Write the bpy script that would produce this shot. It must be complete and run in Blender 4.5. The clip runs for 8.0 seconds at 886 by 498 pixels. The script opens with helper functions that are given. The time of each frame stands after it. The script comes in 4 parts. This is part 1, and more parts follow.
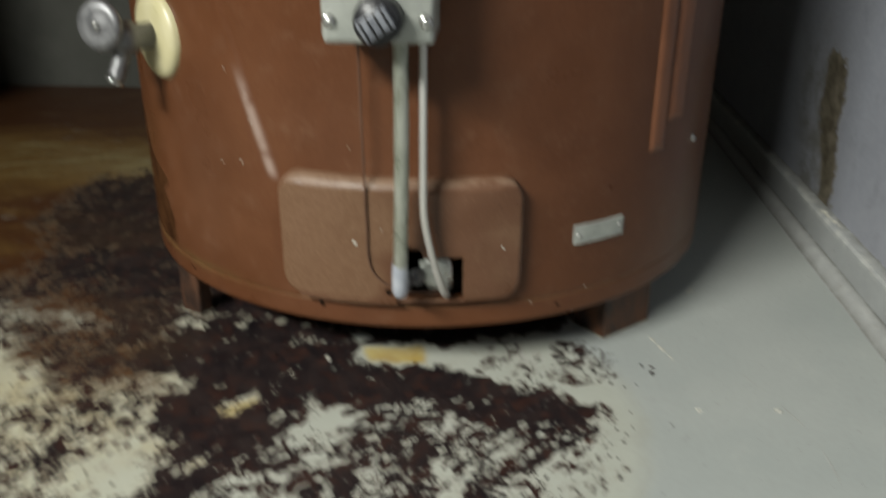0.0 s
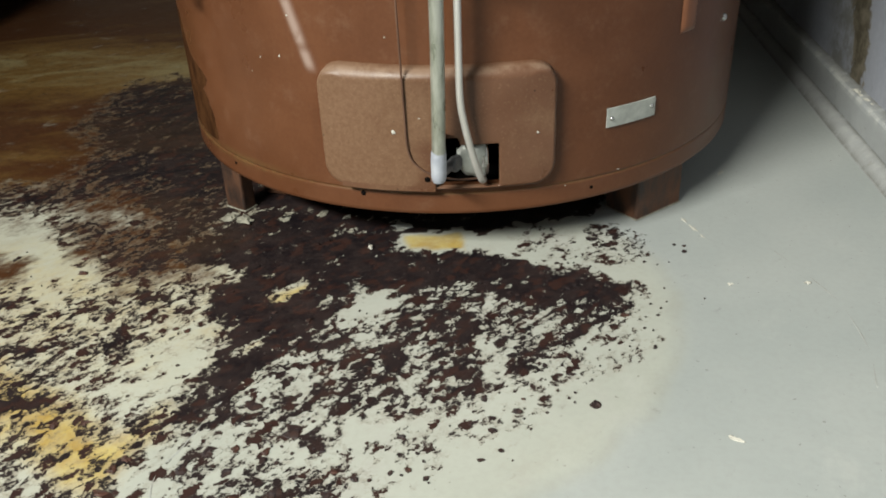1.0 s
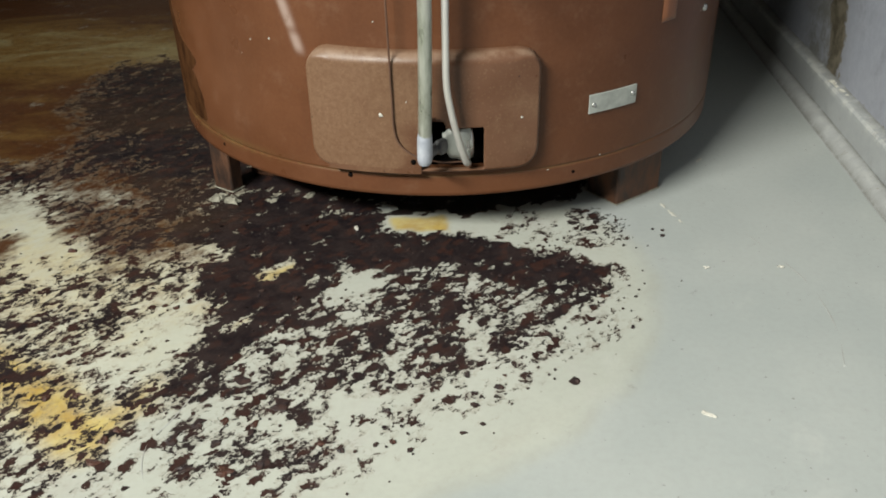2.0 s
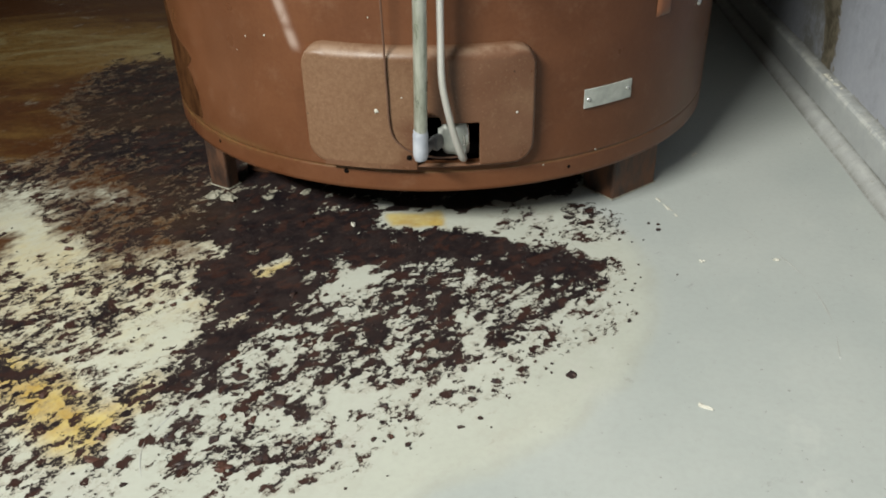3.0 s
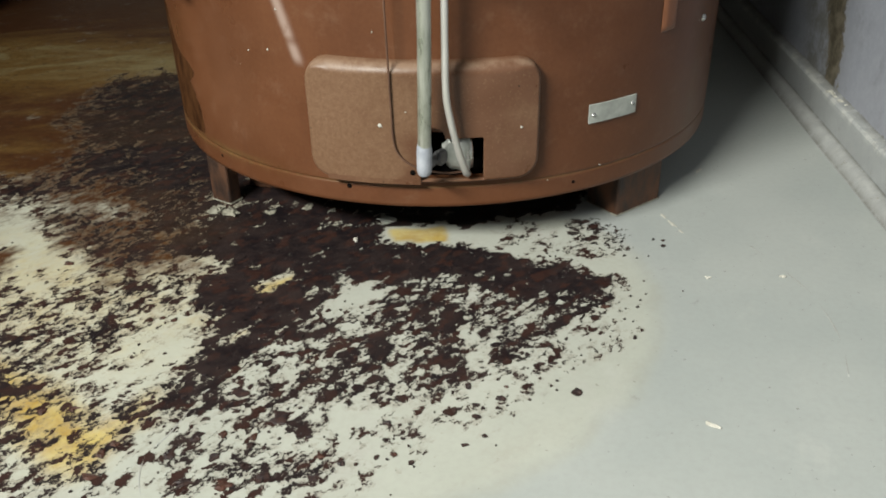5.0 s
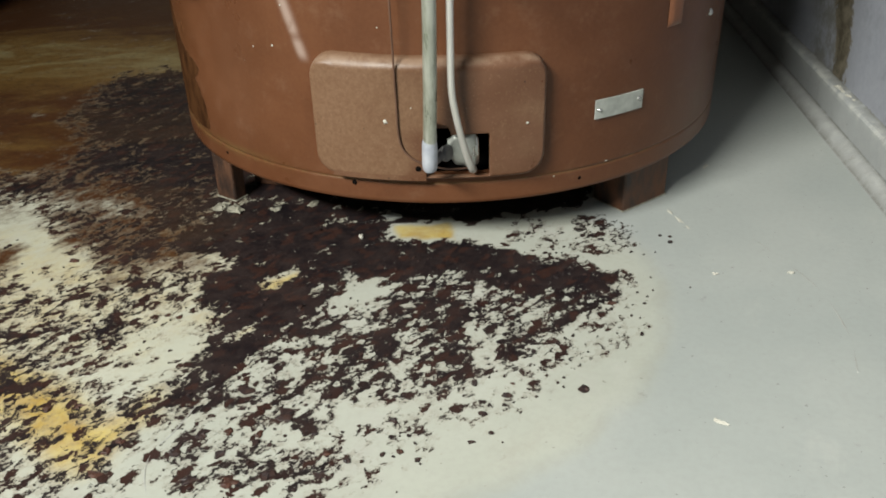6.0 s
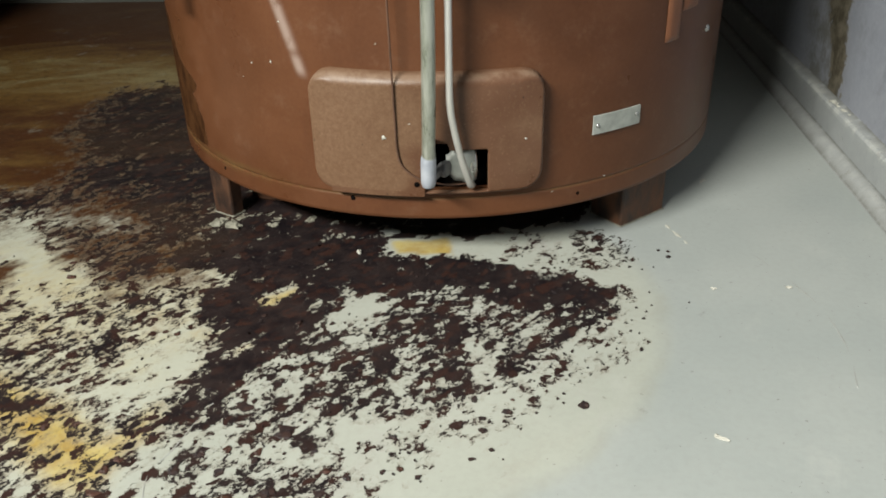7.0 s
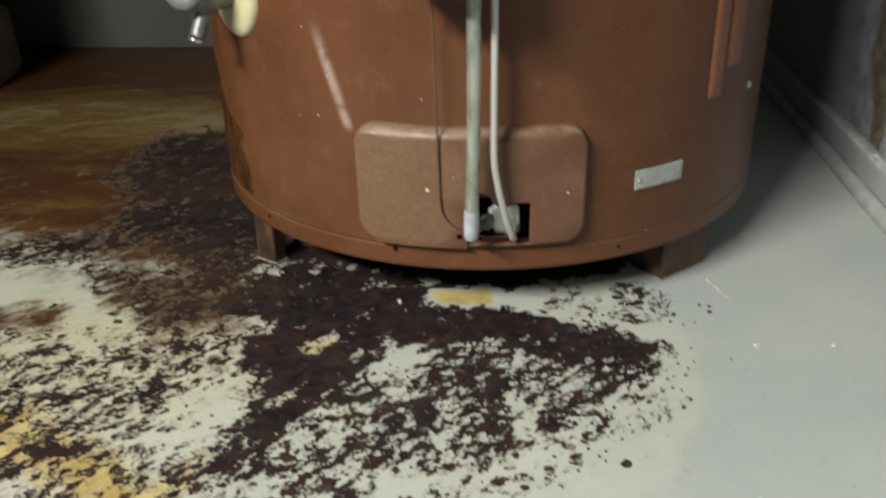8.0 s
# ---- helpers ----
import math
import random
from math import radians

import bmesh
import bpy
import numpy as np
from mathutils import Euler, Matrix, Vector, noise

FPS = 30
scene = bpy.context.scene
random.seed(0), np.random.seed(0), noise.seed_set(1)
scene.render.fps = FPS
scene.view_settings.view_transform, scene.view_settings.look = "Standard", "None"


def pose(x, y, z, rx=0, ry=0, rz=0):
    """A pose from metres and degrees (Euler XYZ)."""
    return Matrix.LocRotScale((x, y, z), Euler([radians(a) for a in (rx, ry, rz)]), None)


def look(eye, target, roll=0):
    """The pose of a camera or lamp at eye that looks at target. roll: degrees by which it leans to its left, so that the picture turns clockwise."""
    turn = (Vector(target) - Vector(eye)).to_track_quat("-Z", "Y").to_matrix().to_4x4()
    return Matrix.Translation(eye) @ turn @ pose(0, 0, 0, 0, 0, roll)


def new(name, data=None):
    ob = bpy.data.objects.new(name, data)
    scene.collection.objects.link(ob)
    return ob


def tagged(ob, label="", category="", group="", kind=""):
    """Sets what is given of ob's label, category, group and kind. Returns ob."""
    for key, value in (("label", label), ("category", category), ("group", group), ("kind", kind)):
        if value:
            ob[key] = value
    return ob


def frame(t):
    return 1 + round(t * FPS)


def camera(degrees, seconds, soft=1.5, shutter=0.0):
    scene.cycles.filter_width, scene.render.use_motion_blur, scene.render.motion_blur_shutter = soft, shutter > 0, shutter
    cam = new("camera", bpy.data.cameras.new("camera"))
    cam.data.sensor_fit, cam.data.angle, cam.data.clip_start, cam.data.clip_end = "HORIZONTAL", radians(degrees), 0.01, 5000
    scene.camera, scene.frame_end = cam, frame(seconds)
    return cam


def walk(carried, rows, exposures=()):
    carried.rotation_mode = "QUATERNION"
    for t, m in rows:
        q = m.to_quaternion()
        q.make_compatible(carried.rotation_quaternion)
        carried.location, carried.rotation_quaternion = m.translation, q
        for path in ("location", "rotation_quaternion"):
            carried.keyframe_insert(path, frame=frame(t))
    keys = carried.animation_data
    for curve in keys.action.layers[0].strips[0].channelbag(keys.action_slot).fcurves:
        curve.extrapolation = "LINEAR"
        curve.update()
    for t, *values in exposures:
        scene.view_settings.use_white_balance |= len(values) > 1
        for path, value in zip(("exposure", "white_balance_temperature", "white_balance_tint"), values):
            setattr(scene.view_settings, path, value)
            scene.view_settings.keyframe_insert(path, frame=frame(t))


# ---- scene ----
# Plans are drawn at 1 : 1.2; K turns them into metres. The tank's axis is the origin, the floor is z = 0.
K = 1.2
R = 0.285        # radius of the jacket
RIM = 0.0495     # lower edge of the jacket above the floor
WALL_X, BACK_Y = 0.440, 0.690

# seconds, eye x y z, yaw, pitch, roll
PATH = [
    (0.0, 0.0646, -0.9009, 0.3982, 3.09, -24.24, -0.21),
    (0.1, 0.0706, -0.9052, 0.3828, 1.87, -25.91, -1.99),
    (0.2, 0.0639, -0.9070, 0.3915, 0.88, -30.47, -2.38),
    (0.3, 0.0645, -0.9170, 0.3831, 1.16, -32.33, -1.02),
    (0.4, 0.0611, -0.9241, 0.3846, -0.14, -33.57, -1.37),
    (0.5, 0.0653, -0.9263, 0.3820, 0.59, -33.55, -0.61),
    (0.7, 0.0596, -0.9259, 0.3848, 2.12, -31.75, 0.62),
    (1.0, 0.0554, -0.9287, 0.3945, 5.05, -30.40, 2.49),
    (1.5, 0.0542, -0.9415, 0.3984, 3.82, -30.86, 1.18),
    (3.0, 0.0543, -0.9482, 0.3975, 3.42, -31.40, 1.42),
    (3.5, 0.0527, -0.9446, 0.3923, 3.66, -31.11, 1.72),
    (4.0, 0.0512, -0.9452, 0.3943, 3.53, -30.72, 1.61),
    (5.5, 0.0515, -0.9424, 0.3924, 3.43, -30.24, 1.19),
    (6.0, 0.0507, -0.9416, 0.3911, 3.81, -30.43, 1.57),
    (6.5, 0.0511, -0.9417, 0.3907, 3.59, -30.41, 1.48),
    (7.0, 0.0474, -0.9402, 0.3928, 3.38, -29.59, 1.49),
    (7.5, 0.0494, -0.9419, 0.3940, 3.13, -29.54, 1.73),
    (7.8, 0.0447, -0.9420, 0.3949, 4.18, -28.19, 1.92),
    (8.0, 0.0371, -0.9400, 0.4063, 5.47, -27.08, 1.58),
]
cam = camera(53.95, 8.0, soft=1.8, shutter=0.42)
walk(cam, [(t, pose(K * x, K * y, K * z, 90 + pitch, 0, yaw) @ pose(0, 0, 0, 0, 0, -roll)) for t, x, y, z, yaw, pitch, roll in PATH],
     exposures=[(0.0, -0.40), (0.3, -0.30), (0.6, -0.12), (1.0, 0.0), (7.5, 0.0), (8.0, -0.12)])

# ---------------------------------------------------------------- light
world = bpy.data.worlds.new("world")
world.use_nodes = True
world.node_tree.nodes["Background"].inputs[0].default_value = (0.5, 0.55, 0.6, 1)
world.node_tree.nodes["Background"].inputs[1].default_value = 0.02
scene.world = world

# lamp out of view, placed from the shadows it casts
lamp_data = bpy.data.lights.new("unseen_lamp_light", "AREA")
lamp_data.shape, lamp_data.size, lamp_data.size_y = "RECTANGLE", 1.15, 0.24
lamp_data.energy = 39.5
lamp_data.spread = radians(86)     # beam narrowed to dim the back wall and cut bounce
lamp_data.color = (0.965, 0.975, 0.905)
lamp = new("unseen_lamp_light", lamp_data)
lamp.matrix_world = look((-1.08 * K, -1.74 * K, 1.50 * K), (0.15 * K, -0.52 * K, 0))


# ---------------------------------------------------------------- materials
class Nodes:
    """A short way to write a node material."""

    def __init__(self, name):
        self.mat = bpy.data.materials.new(name)
        self.mat.use_nodes = True
        self.t = self.mat.node_tree
        self.bsdf = self.t.nodes["Principled BSDF"]

    def add(self, kind):
        return self.t.nodes.new(kind)

    def put(self, socket, value):
        if isinstance(value, bpy.types.NodeSocket):
            self.t.links.new(value, socket)
        elif isinstance(value, (tuple, list)) and len(value) == 3 and socket.type == "RGBA":
            socket.default_value = (*value, 1)
        elif socket.type == "RGBA" and isinstance(value, float):
            socket.default_value = (value, value, value, 1)
        else:
            socket.default_value = value

    def coord(self, scale=(1, 1, 1), rot=(0, 0, 0), world=False):
        src = self.add("ShaderNodeNewGeometry").outputs["Position"] if world else self.add("ShaderNodeTexCoord").outputs["Object"]
        m = self.add("ShaderNodeMapping")
        m.vector_type = "TEXTURE"
        scale = [1 / a for a in scale]
        self.put(m.inputs["Vector"], src)
        m.inputs["Scale"].default_value = scale
        m.inputs["Rotation"].default_value = [radians(a) for a in rot]
        return m.outputs[0]

    def noise(self, scale, detail=4, rough=0.6, vec=None, distort=0.0):
        n = self.add("ShaderNodeTexNoise")
        n.inputs["Scale"].default_value, n.inputs["Detail"].default_value = scale, detail
        n.inputs["Roughness"].default_value, n.inputs["Distortion"].default_value = rough, distort
        self.put(n.inputs["Vector"], vec if vec is not None else self.coord())
        return n.outputs["Fac"]

    def cells(self, scale, vec, feature="F1", output="Distance"):
        n = self.add("ShaderNodeTexVoronoi")
        n.feature = feature
        n.inputs["Scale"].default_value = scale
        self.put(n.inputs["Vector"], vec)
        return n.outputs[output]

    def math(self, op, a, b=0.0, clamp=False):
        n = self.add("ShaderNodeMath")
        n.operation, n.use_clamp = op, clamp
        self.put(n.inputs[0], a), self.put(n.inputs[1], b)
        return n.outputs[0]

    def step(self, value, lo, hi, to_lo=0.0, to_hi=1.0):
        n = self.add("ShaderNodeMapRange")
        n.interpolation_type = "SMOOTHSTEP"
        for socket, v in zip(n.inputs, (value, lo, hi, to_lo, to_hi)):
            self.put(socket, v)
        return n.outputs[0]

    def mix(self, fac, a, b, blend="MIX"):
        n = self.add("ShaderNodeMix")
        n.data_type, n.blend_type = "RGBA", blend
        self.put(n.inputs[0], fac), self.put(n.inputs[6], a), self.put(n.inputs[7], b)
        return n.outputs[2]

    def field(self, name):
        n = self.add("ShaderNodeAttribute")
        n.attribute_name = name
        return n.outputs["Fac"]

    def bump(self, height, strength=0.3, distance=0.002, under=None):
        n = self.add("ShaderNodeBump")
        n.inputs["Strength"].default_value, n.inputs["Distance"].default_value = strength, distance
        self.put(n.inputs["Height"], height)
        if under is not None:
            self.put(n.inputs["Normal"], under)
        return n.outputs[0]

    def done(self, color, rough=0.5, metal=0.0, normal=None, spec=0.5):
        self.put(self.bsdf.inputs["Base Color"], color)
        self.put(self.bsdf.inputs["Roughness"], rough)
        self.put(self.bsdf.inputs["Metallic"], metal)
        self.put(self.bsdf.inputs["Specular IOR Level"], spec)
        if normal is not None:
            self.put(self.bsdf.inputs["Normal"], normal)
        return self.mat


def floor_material():
    g = Nodes("painted_concrete_floor")
    plain = g.coord(world=True)
    slant = g.coord(scale=(0.72, 1.15, 1), rot=(0, 0, 50), world=True)
    # grey floor paint, creamier where the water has run
    big, fine = g.noise(3.5, 4, 0.6, plain), g.noise(160, 3, 0.6, plain)
    grey = g.mix(g.step(big, 0.3, 0.7), (0.298, 0.320, 0.308), (0.342, 0.358, 0.340))
    cream = g.mix(g.noise(14, 5, 0.7, plain), (0.350, 0.354, 0.284), (0.430, 0.433, 0.362))
    damp = g.field("damp")
    # thin brownish bloom left by the dried water
    bloom = g.math("MULTIPLY", g.step(g.noise(21, 8, 0.76, slant), 0.48, 0.72), 0.30)
    cream = g.mix(bloom, cream, (0.255, 0.205, 0.132))
    cream = g.mix(g.math("MULTIPLY", g.step(g.noise(9, 5, 0.7, plain), 0.55, 0.68), 0.3), cream, (0.405, 0.365, 0.335))
    base = g.mix(damp, grey, cream)
    tide = g.math("MULTIPLY", g.math("MULTIPLY", g.step(damp, 0.05, 0.22), g.step(damp, 0.50, 0.30)), g.step(g.noise(30, 5, 0.7, plain), 0.35, 0.65, 0.0, 0.16))
    base = g.mix(tide, base, (0.235, 0.215, 0.15))
    base = g.mix(g.math("MULTIPLY", g.step(fine, 0.35, 0.75), 0.12), base, (0.21, 0.21, 0.189))
    scuffs = g.step(g.noise(11, 8, 0.72, g.coord(scale=(1.0, 0.7, 1), rot=(0, 0, -20), world=True)), 0.56, 0.72)
    base = g.mix(g.math("MULTIPLY", scuffs, 0.30), base, (0.43, 0.43, 0.40))
    base = g.mix(g.math("MULTIPLY", g.step(g.noise(190, 2, 0.5, plain), 0.71, 0.75), 0.5), base, (0.12, 0.11, 0.09))
    # yellow rust bleed
    blot = g.step(g.noise(26, 6, 0.7, slant), 0.36, 0.60)
    yellow = g.step(g.math("ADD", g.field("yellow"), g.math("MULTIPLY", g.math("SUBTRACT", g.noise(48, 7, 0.72, slant), 0.5), 0.9)), 0.12, 1.0)
    yellow = g.math("MULTIPLY", yellow, g.math("ADD", g.math("MULTIPLY", blot, 0.20), 0.78))
    base = g.mix(yellow, base, g.mix(g.step(g.noise(30, 5, 0.7, plain), 0.35, 0.65), (0.320, 0.200, 0.030), (0.430, 0.335, 0.105)))
    # brown rust wash, drawn out by the water
    wash = g.noise(7, 8, 0.66, g.coord(scale=(0.55, 1.5, 1), rot=(0, 0, 8), world=True), 0.5)
    grit = g.noise(85, 7, 0.78, plain)
    tone = g.math("ADD", wash, g.math("MULTIPLY", g.math("SUBTRACT", g.field("ochre"), 0.45), 0.34))
    rust = g.mix(g.step(tone, 0.36, 0.66), (0.054, 0.0205, 0.0072), (0.125, 0.070, 0.0205))
    rust = g.mix(g.step(tone, 0.62, 0.78), rust, (0.190, 0.148, 0.068))
    rust = g.mix(g.math("MULTIPLY", g.step(grit, 0.54, 0.72), 0.35), rust, (0.17, 0.115, 0.050))
    rust = g.mix(g.math("MULTIPLY", g.step(grit, 0.50, 0.34), 0.6), rust, (0.030, 0.017, 0.009))
    base = g.mix(g.step(g.math("ADD", g.field("brown"), g.math("MULTIPLY", g.math("SUBTRACT", g.noise(30, 8, 0.74, slant), 0.5), 2.2)), 0.22, 0.85), base, rust)
    # dark flaked scale: ragged chips that crowd into patches and thin out to crumbs; carries the painted rim shade too
    clump = g.math("SUBTRACT", g.noise(24, 5, 0.62, slant, 0.2), 0.5)
    rag = g.math("SUBTRACT", g.noise(190, 5, 0.68, plain), 0.5)
    ragged = g.add("ShaderNodeTexNoise")
    ragged.inputs["Scale"].default_value, ragged.inputs["Detail"].default_value = 190, 4
    ragged.inputs["Roughness"].default_value = 0.7
    g.put(ragged.inputs["Vector"], plain)
    warp = g.add("ShaderNodeVectorMath")
    warp.operation = "MULTIPLY_ADD"
    g.put(warp.inputs[0], ragged.outputs["Color"]), g.put(warp.inputs[2], slant)
    warp.inputs[1].default_value = (0.014, 0.014, 0.0)
    chip = g.math("SUBTRACT", g.cells(125, warp.outputs[0], output="Color"), 0.5)
    crumb = g.math("SUBTRACT", g.cells(330, warp.outputs[0], output="Color"), 0.5)
    n_mix = g.math("ADD", g.math("MULTIPLY", clump, 0.66), g.math("MULTIPLY", rag, 0.44))
    n_mix = g.math("ADD", n_mix, g.math("ADD", g.math("MULTIPLY", chip, 0.47), g.math("MULTIPLY", crumb, 0.25)))
    level = g.math("MULTIPLY", g.math("SUBTRACT", 0.5, g.field("dark")), 0.56)
    edge = g.math("SUBTRACT", g.math("SUBTRACT", n_mix, level), g.step(g.field("dark"), 0.22, 0.02, 0.0, 0.6))
    flake = g.step(edge, -0.012, 0.012)
    hue = g.noise(30, 6, 0.72, plain)
    dark = g.mix(g.step(hue, 0.36, 0.66), (0.0064, 0.0046, 0.0060), (0.0165, 0.0092, 0.0084))
    dark = g.mix(g.math("MULTIPLY", g.step(chip, 0.11, 0.36), 0.68), dark, (0.037, 0.0138, 0.0088))
    dark = g.mix(g.math("MULTIPLY", g.step(crumb, 0.10, 0.30), 0.35), dark, (0.021, 0.0140, 0.0130))
    dark = g.mix(g.math("MULTIPLY", g.step(g.noise(60, 6, 0.75, slant), 0.52, 0.72), 0.6), dark, (0.032, 0.022, 0.020))
    dark = g.mix(g.math("MULTIPLY", g.step(g.noise(52, 7, 0.8, g.coord(scale=(0.5, 1.3, 1), rot=(0, 0, 14), world=True)), 0.60, 0.65), g.field("brown")), dark, (0.088, 0.068, 0.048))
    dark = g.mix(g.math("MULTIPLY", g.field("brown"), g.step(wash, 0.42, 0.66, 0.0, 0.45)), dark, (0.050, 0.026, 0.012))
    # thin rusty film round the flakes
    film = g.math("MULTIPLY", g.step(edge, -0.16, 0.0), 0.60)
    color = g.mix(g.math("MULTIPLY", film, g.field("damp")), base, (0.168, 0.133, 0.091))
    color = g.mix(flake, color, dark)
    relief = g.bump(g.math("MULTIPLY", flake, g.math("ADD", 0.8, g.math("ADD", rag, crumb))), 0.5, 0.0012, g.bump(fine, 0.10, 0.001, g.bump(big, 0.12, 0.02)))
    rough = g.mix(flake, g.step(big, 0.3, 0.7, 0.40, 0.55), g.step(hue, 0.3, 0.7, 0.42, 0.66))
    return g.done(color, rough, 0.0, relief, 0.35)


def jacket_material():
    g = Nodes("brown_enamel")
    p = g.coord()
    cloud, grain = g.noise(9, 5, 0.6, p), g.noise(260, 4, 0.65, p)
    color = g.mix(g.step(cloud, 0.3, 0.7), (0.083, 0.0300, 0.0122), (0.110, 0.0430, 0.0192))
    color = g.mix(g.math("MULTIPLY", g.step(grain, 0.45, 0.70), 0.11), color, (0.133, 0.0665, 0.0364))
    color = g.mix(g.math("MULTIPLY", g.step(grain, 0.50, 0.32), 0.12), color, (0.049, 0.0182, 0.0084))
    dust = g.math("MULTIPLY", g.step(g.noise(38, 7, 0.75, p), 0.52, 0.72), 0.28)
    color = g.mix(dust, color, (0.168, 0.0945, 0.0595))
    drips = g.step(g.noise(24, 4, 0.6, g.coord(scale=(1, 1, 0.12))), 0.56, 0.75)
    color = g.mix(g.math("MULTIPLY", drips, 0.25), color, (0.0595, 0.0224, 0.0112))
    seam = g.math("MULTIPLY", g.field("grime"), g.step(g.noise(70, 6, 0.75, p), 0.36, 0.58))
    color = g.mix(seam, color, g.mix(g.noise(160, 4, 0.7, p), (0.050, 0.022, 0.008), (0.150, 0.085, 0.032)))
    peel_n = g.noise(26, 7, 0.66, g.coord(scale=(1, 1, 0.5)))
    peel = g.step(g.math("ADD", g.field("rust"), g.math("MULTIPLY", g.math("SUBTRACT", peel_n, 0.5), 1.8)), 0.50, 0.56)
    color = g.mix(peel, color, g.mix(g.step(g.noise(60, 5, 0.7, g.coord(scale=(1, 1, 0.4))), 0.36, 0.66), (0.026, 0.0105, 0.0045), (0.062, 0.0265, 0.0105)))
    # gloss streak beside the cover, put into the enamel colour
    highlight = g.math("MULTIPLY", g.field("highlight"), g.step(g.noise(45, 4, 0.6, p), 0.28, 0.5))
    color = g.mix(highlight, color, (0.294, 0.217, 0.182))
    normal = g.bump(peel, 0.6, 0.0015, g.bump(grain, 0.05, 0.0005, g.bump(cloud, 0.03, 0.01)))
    return g.done(color, g.mix(peel, g.step(cloud, 0.3, 0.7, 0.27, 0.36), 0.8), 0.0, normal, g.step(peel, 0.0, 1.0, 0.27, 0.03))


def cover_material():
    g = Nodes("dusty_brown_enamel")
    p = g.coord()
    cloud, grain, sand = g.noise(14, 6, 0.65, p), g.noise(420, 3, 0.6, p), g.noise(230, 6, 0.78, p)
    color = g.mix(g.step(cloud, 0.3, 0.7), (0.088, 0.0385, 0.0195), (0.120, 0.0585, 0.0330))
    # settled dust, thicker on the open side
    dust = g.math("MULTIPLY", g.step(g.math("ADD", g.noise(12, 7, 0.72, p), g.math("MULTIPLY", g.field("dusty"), 0.22)), 0.46, 0.70), 0.7)
    color = g.mix(dust, color, g.mix(g.step(sand, 0.30, 0.68), (0.120, 0.063, 0.033), (0.172, 0.103, 0.059)))
    color = g.mix(g.math("MULTIPLY", g.step(grain, 0.56, 0.72), 0.35), color, (0.215, 0.138, 0.086))
    stain = g.step(g.noise(30, 8, 0.8, p), 0.60, 0.70)
    color = g.mix(g.math("MULTIPLY", stain, 0.5), color, (0.075, 0.036, 0.013))
    specks = g.step(g.noise(130, 2, 0.5, p), 0.755, 0.78)
    color = g.mix(g.math("MULTIPLY", specks, 0.8), color, (0.020, 0.011, 0.006))
    # shoulders paler than the face, in patches
    pale_edge = g.math("MULTIPLY", g.field("shoulder"), g.step(g.noise(34, 6, 0.7, p), 0.34, 0.62))
    color = g.mix(g.math("MULTIPLY", pale_edge, 0.65), color, (0.235, 0.160, 0.112))
    rough = g.math("ADD", g.step(cloud, 0.3, 0.7, 0.26, 0.36), g.math("MULTIPLY", dust, 0.22))
    return g.done(color, rough, 0.0, g.bump(sand, 0.12, 0.0008, g.bump(grain, 0.16, 0.0006)), 0.34)


def simple(name, a, b, scale=40, rough=0.5, metal=0.0, bump=0.1, stretch=(1, 1, 1), detail=5):
    g = Nodes(name)
    n = g.noise(scale, detail, 0.65, g.coord(scale=stretch))
    color = g.mix(g.step(n, 0.32, 0.68), a, b)
    fine = g.noise(scale * 6, 3, 0.6)
    return g.done(color, g.step(n, 0.3, 0.7, max(rough - 0.08, 0.02), min(rough + 0.08, 1)), metal, g.bump(fine, bump, 0.0008))


def worn_paint(name, a, b):
    """Floor paint over a base strip: dirt caught in its joints, chalky where it is rubbed."""
    g = Nodes(name)
    p = g.coord(world=True)
    n, fine = g.noise(30, 7, 0.7, p), g.noise(210, 4, 0.65, p)
    color = g.mix(g.step(n, 0.32, 0.68), a, b)
    worn = g.math("MULTIPLY", g.field("worn"), g.step(g.noise(46, 7, 0.74, p), 0.42, 0.60))
    color = g.mix(g.math("MULTIPLY", worn, 0.8), color, (0.46, 0.46, 0.43))
    dirt = g.math("MULTIPLY", g.field("dirt"), g.step(g.noise(38, 6, 0.7, p), 0.28, 0.56))
    color = g.mix(g.math("MULTIPLY", dirt, 0.85), color, (0.085, 0.078, 0.062))
    color = g.mix(g.math("MULTIPLY", g.step(g.noise(75, 5, 0.7, p), 0.60, 0.70), 0.5), color, (0.155, 0.135, 0.100))
    return g.done(color, g.step(n, 0.3, 0.7, 0.42, 0.58), 0.0, g.bump(fine, 0.14, 0.001, g.bump(n, 0.25, 0.002)), 0.4)


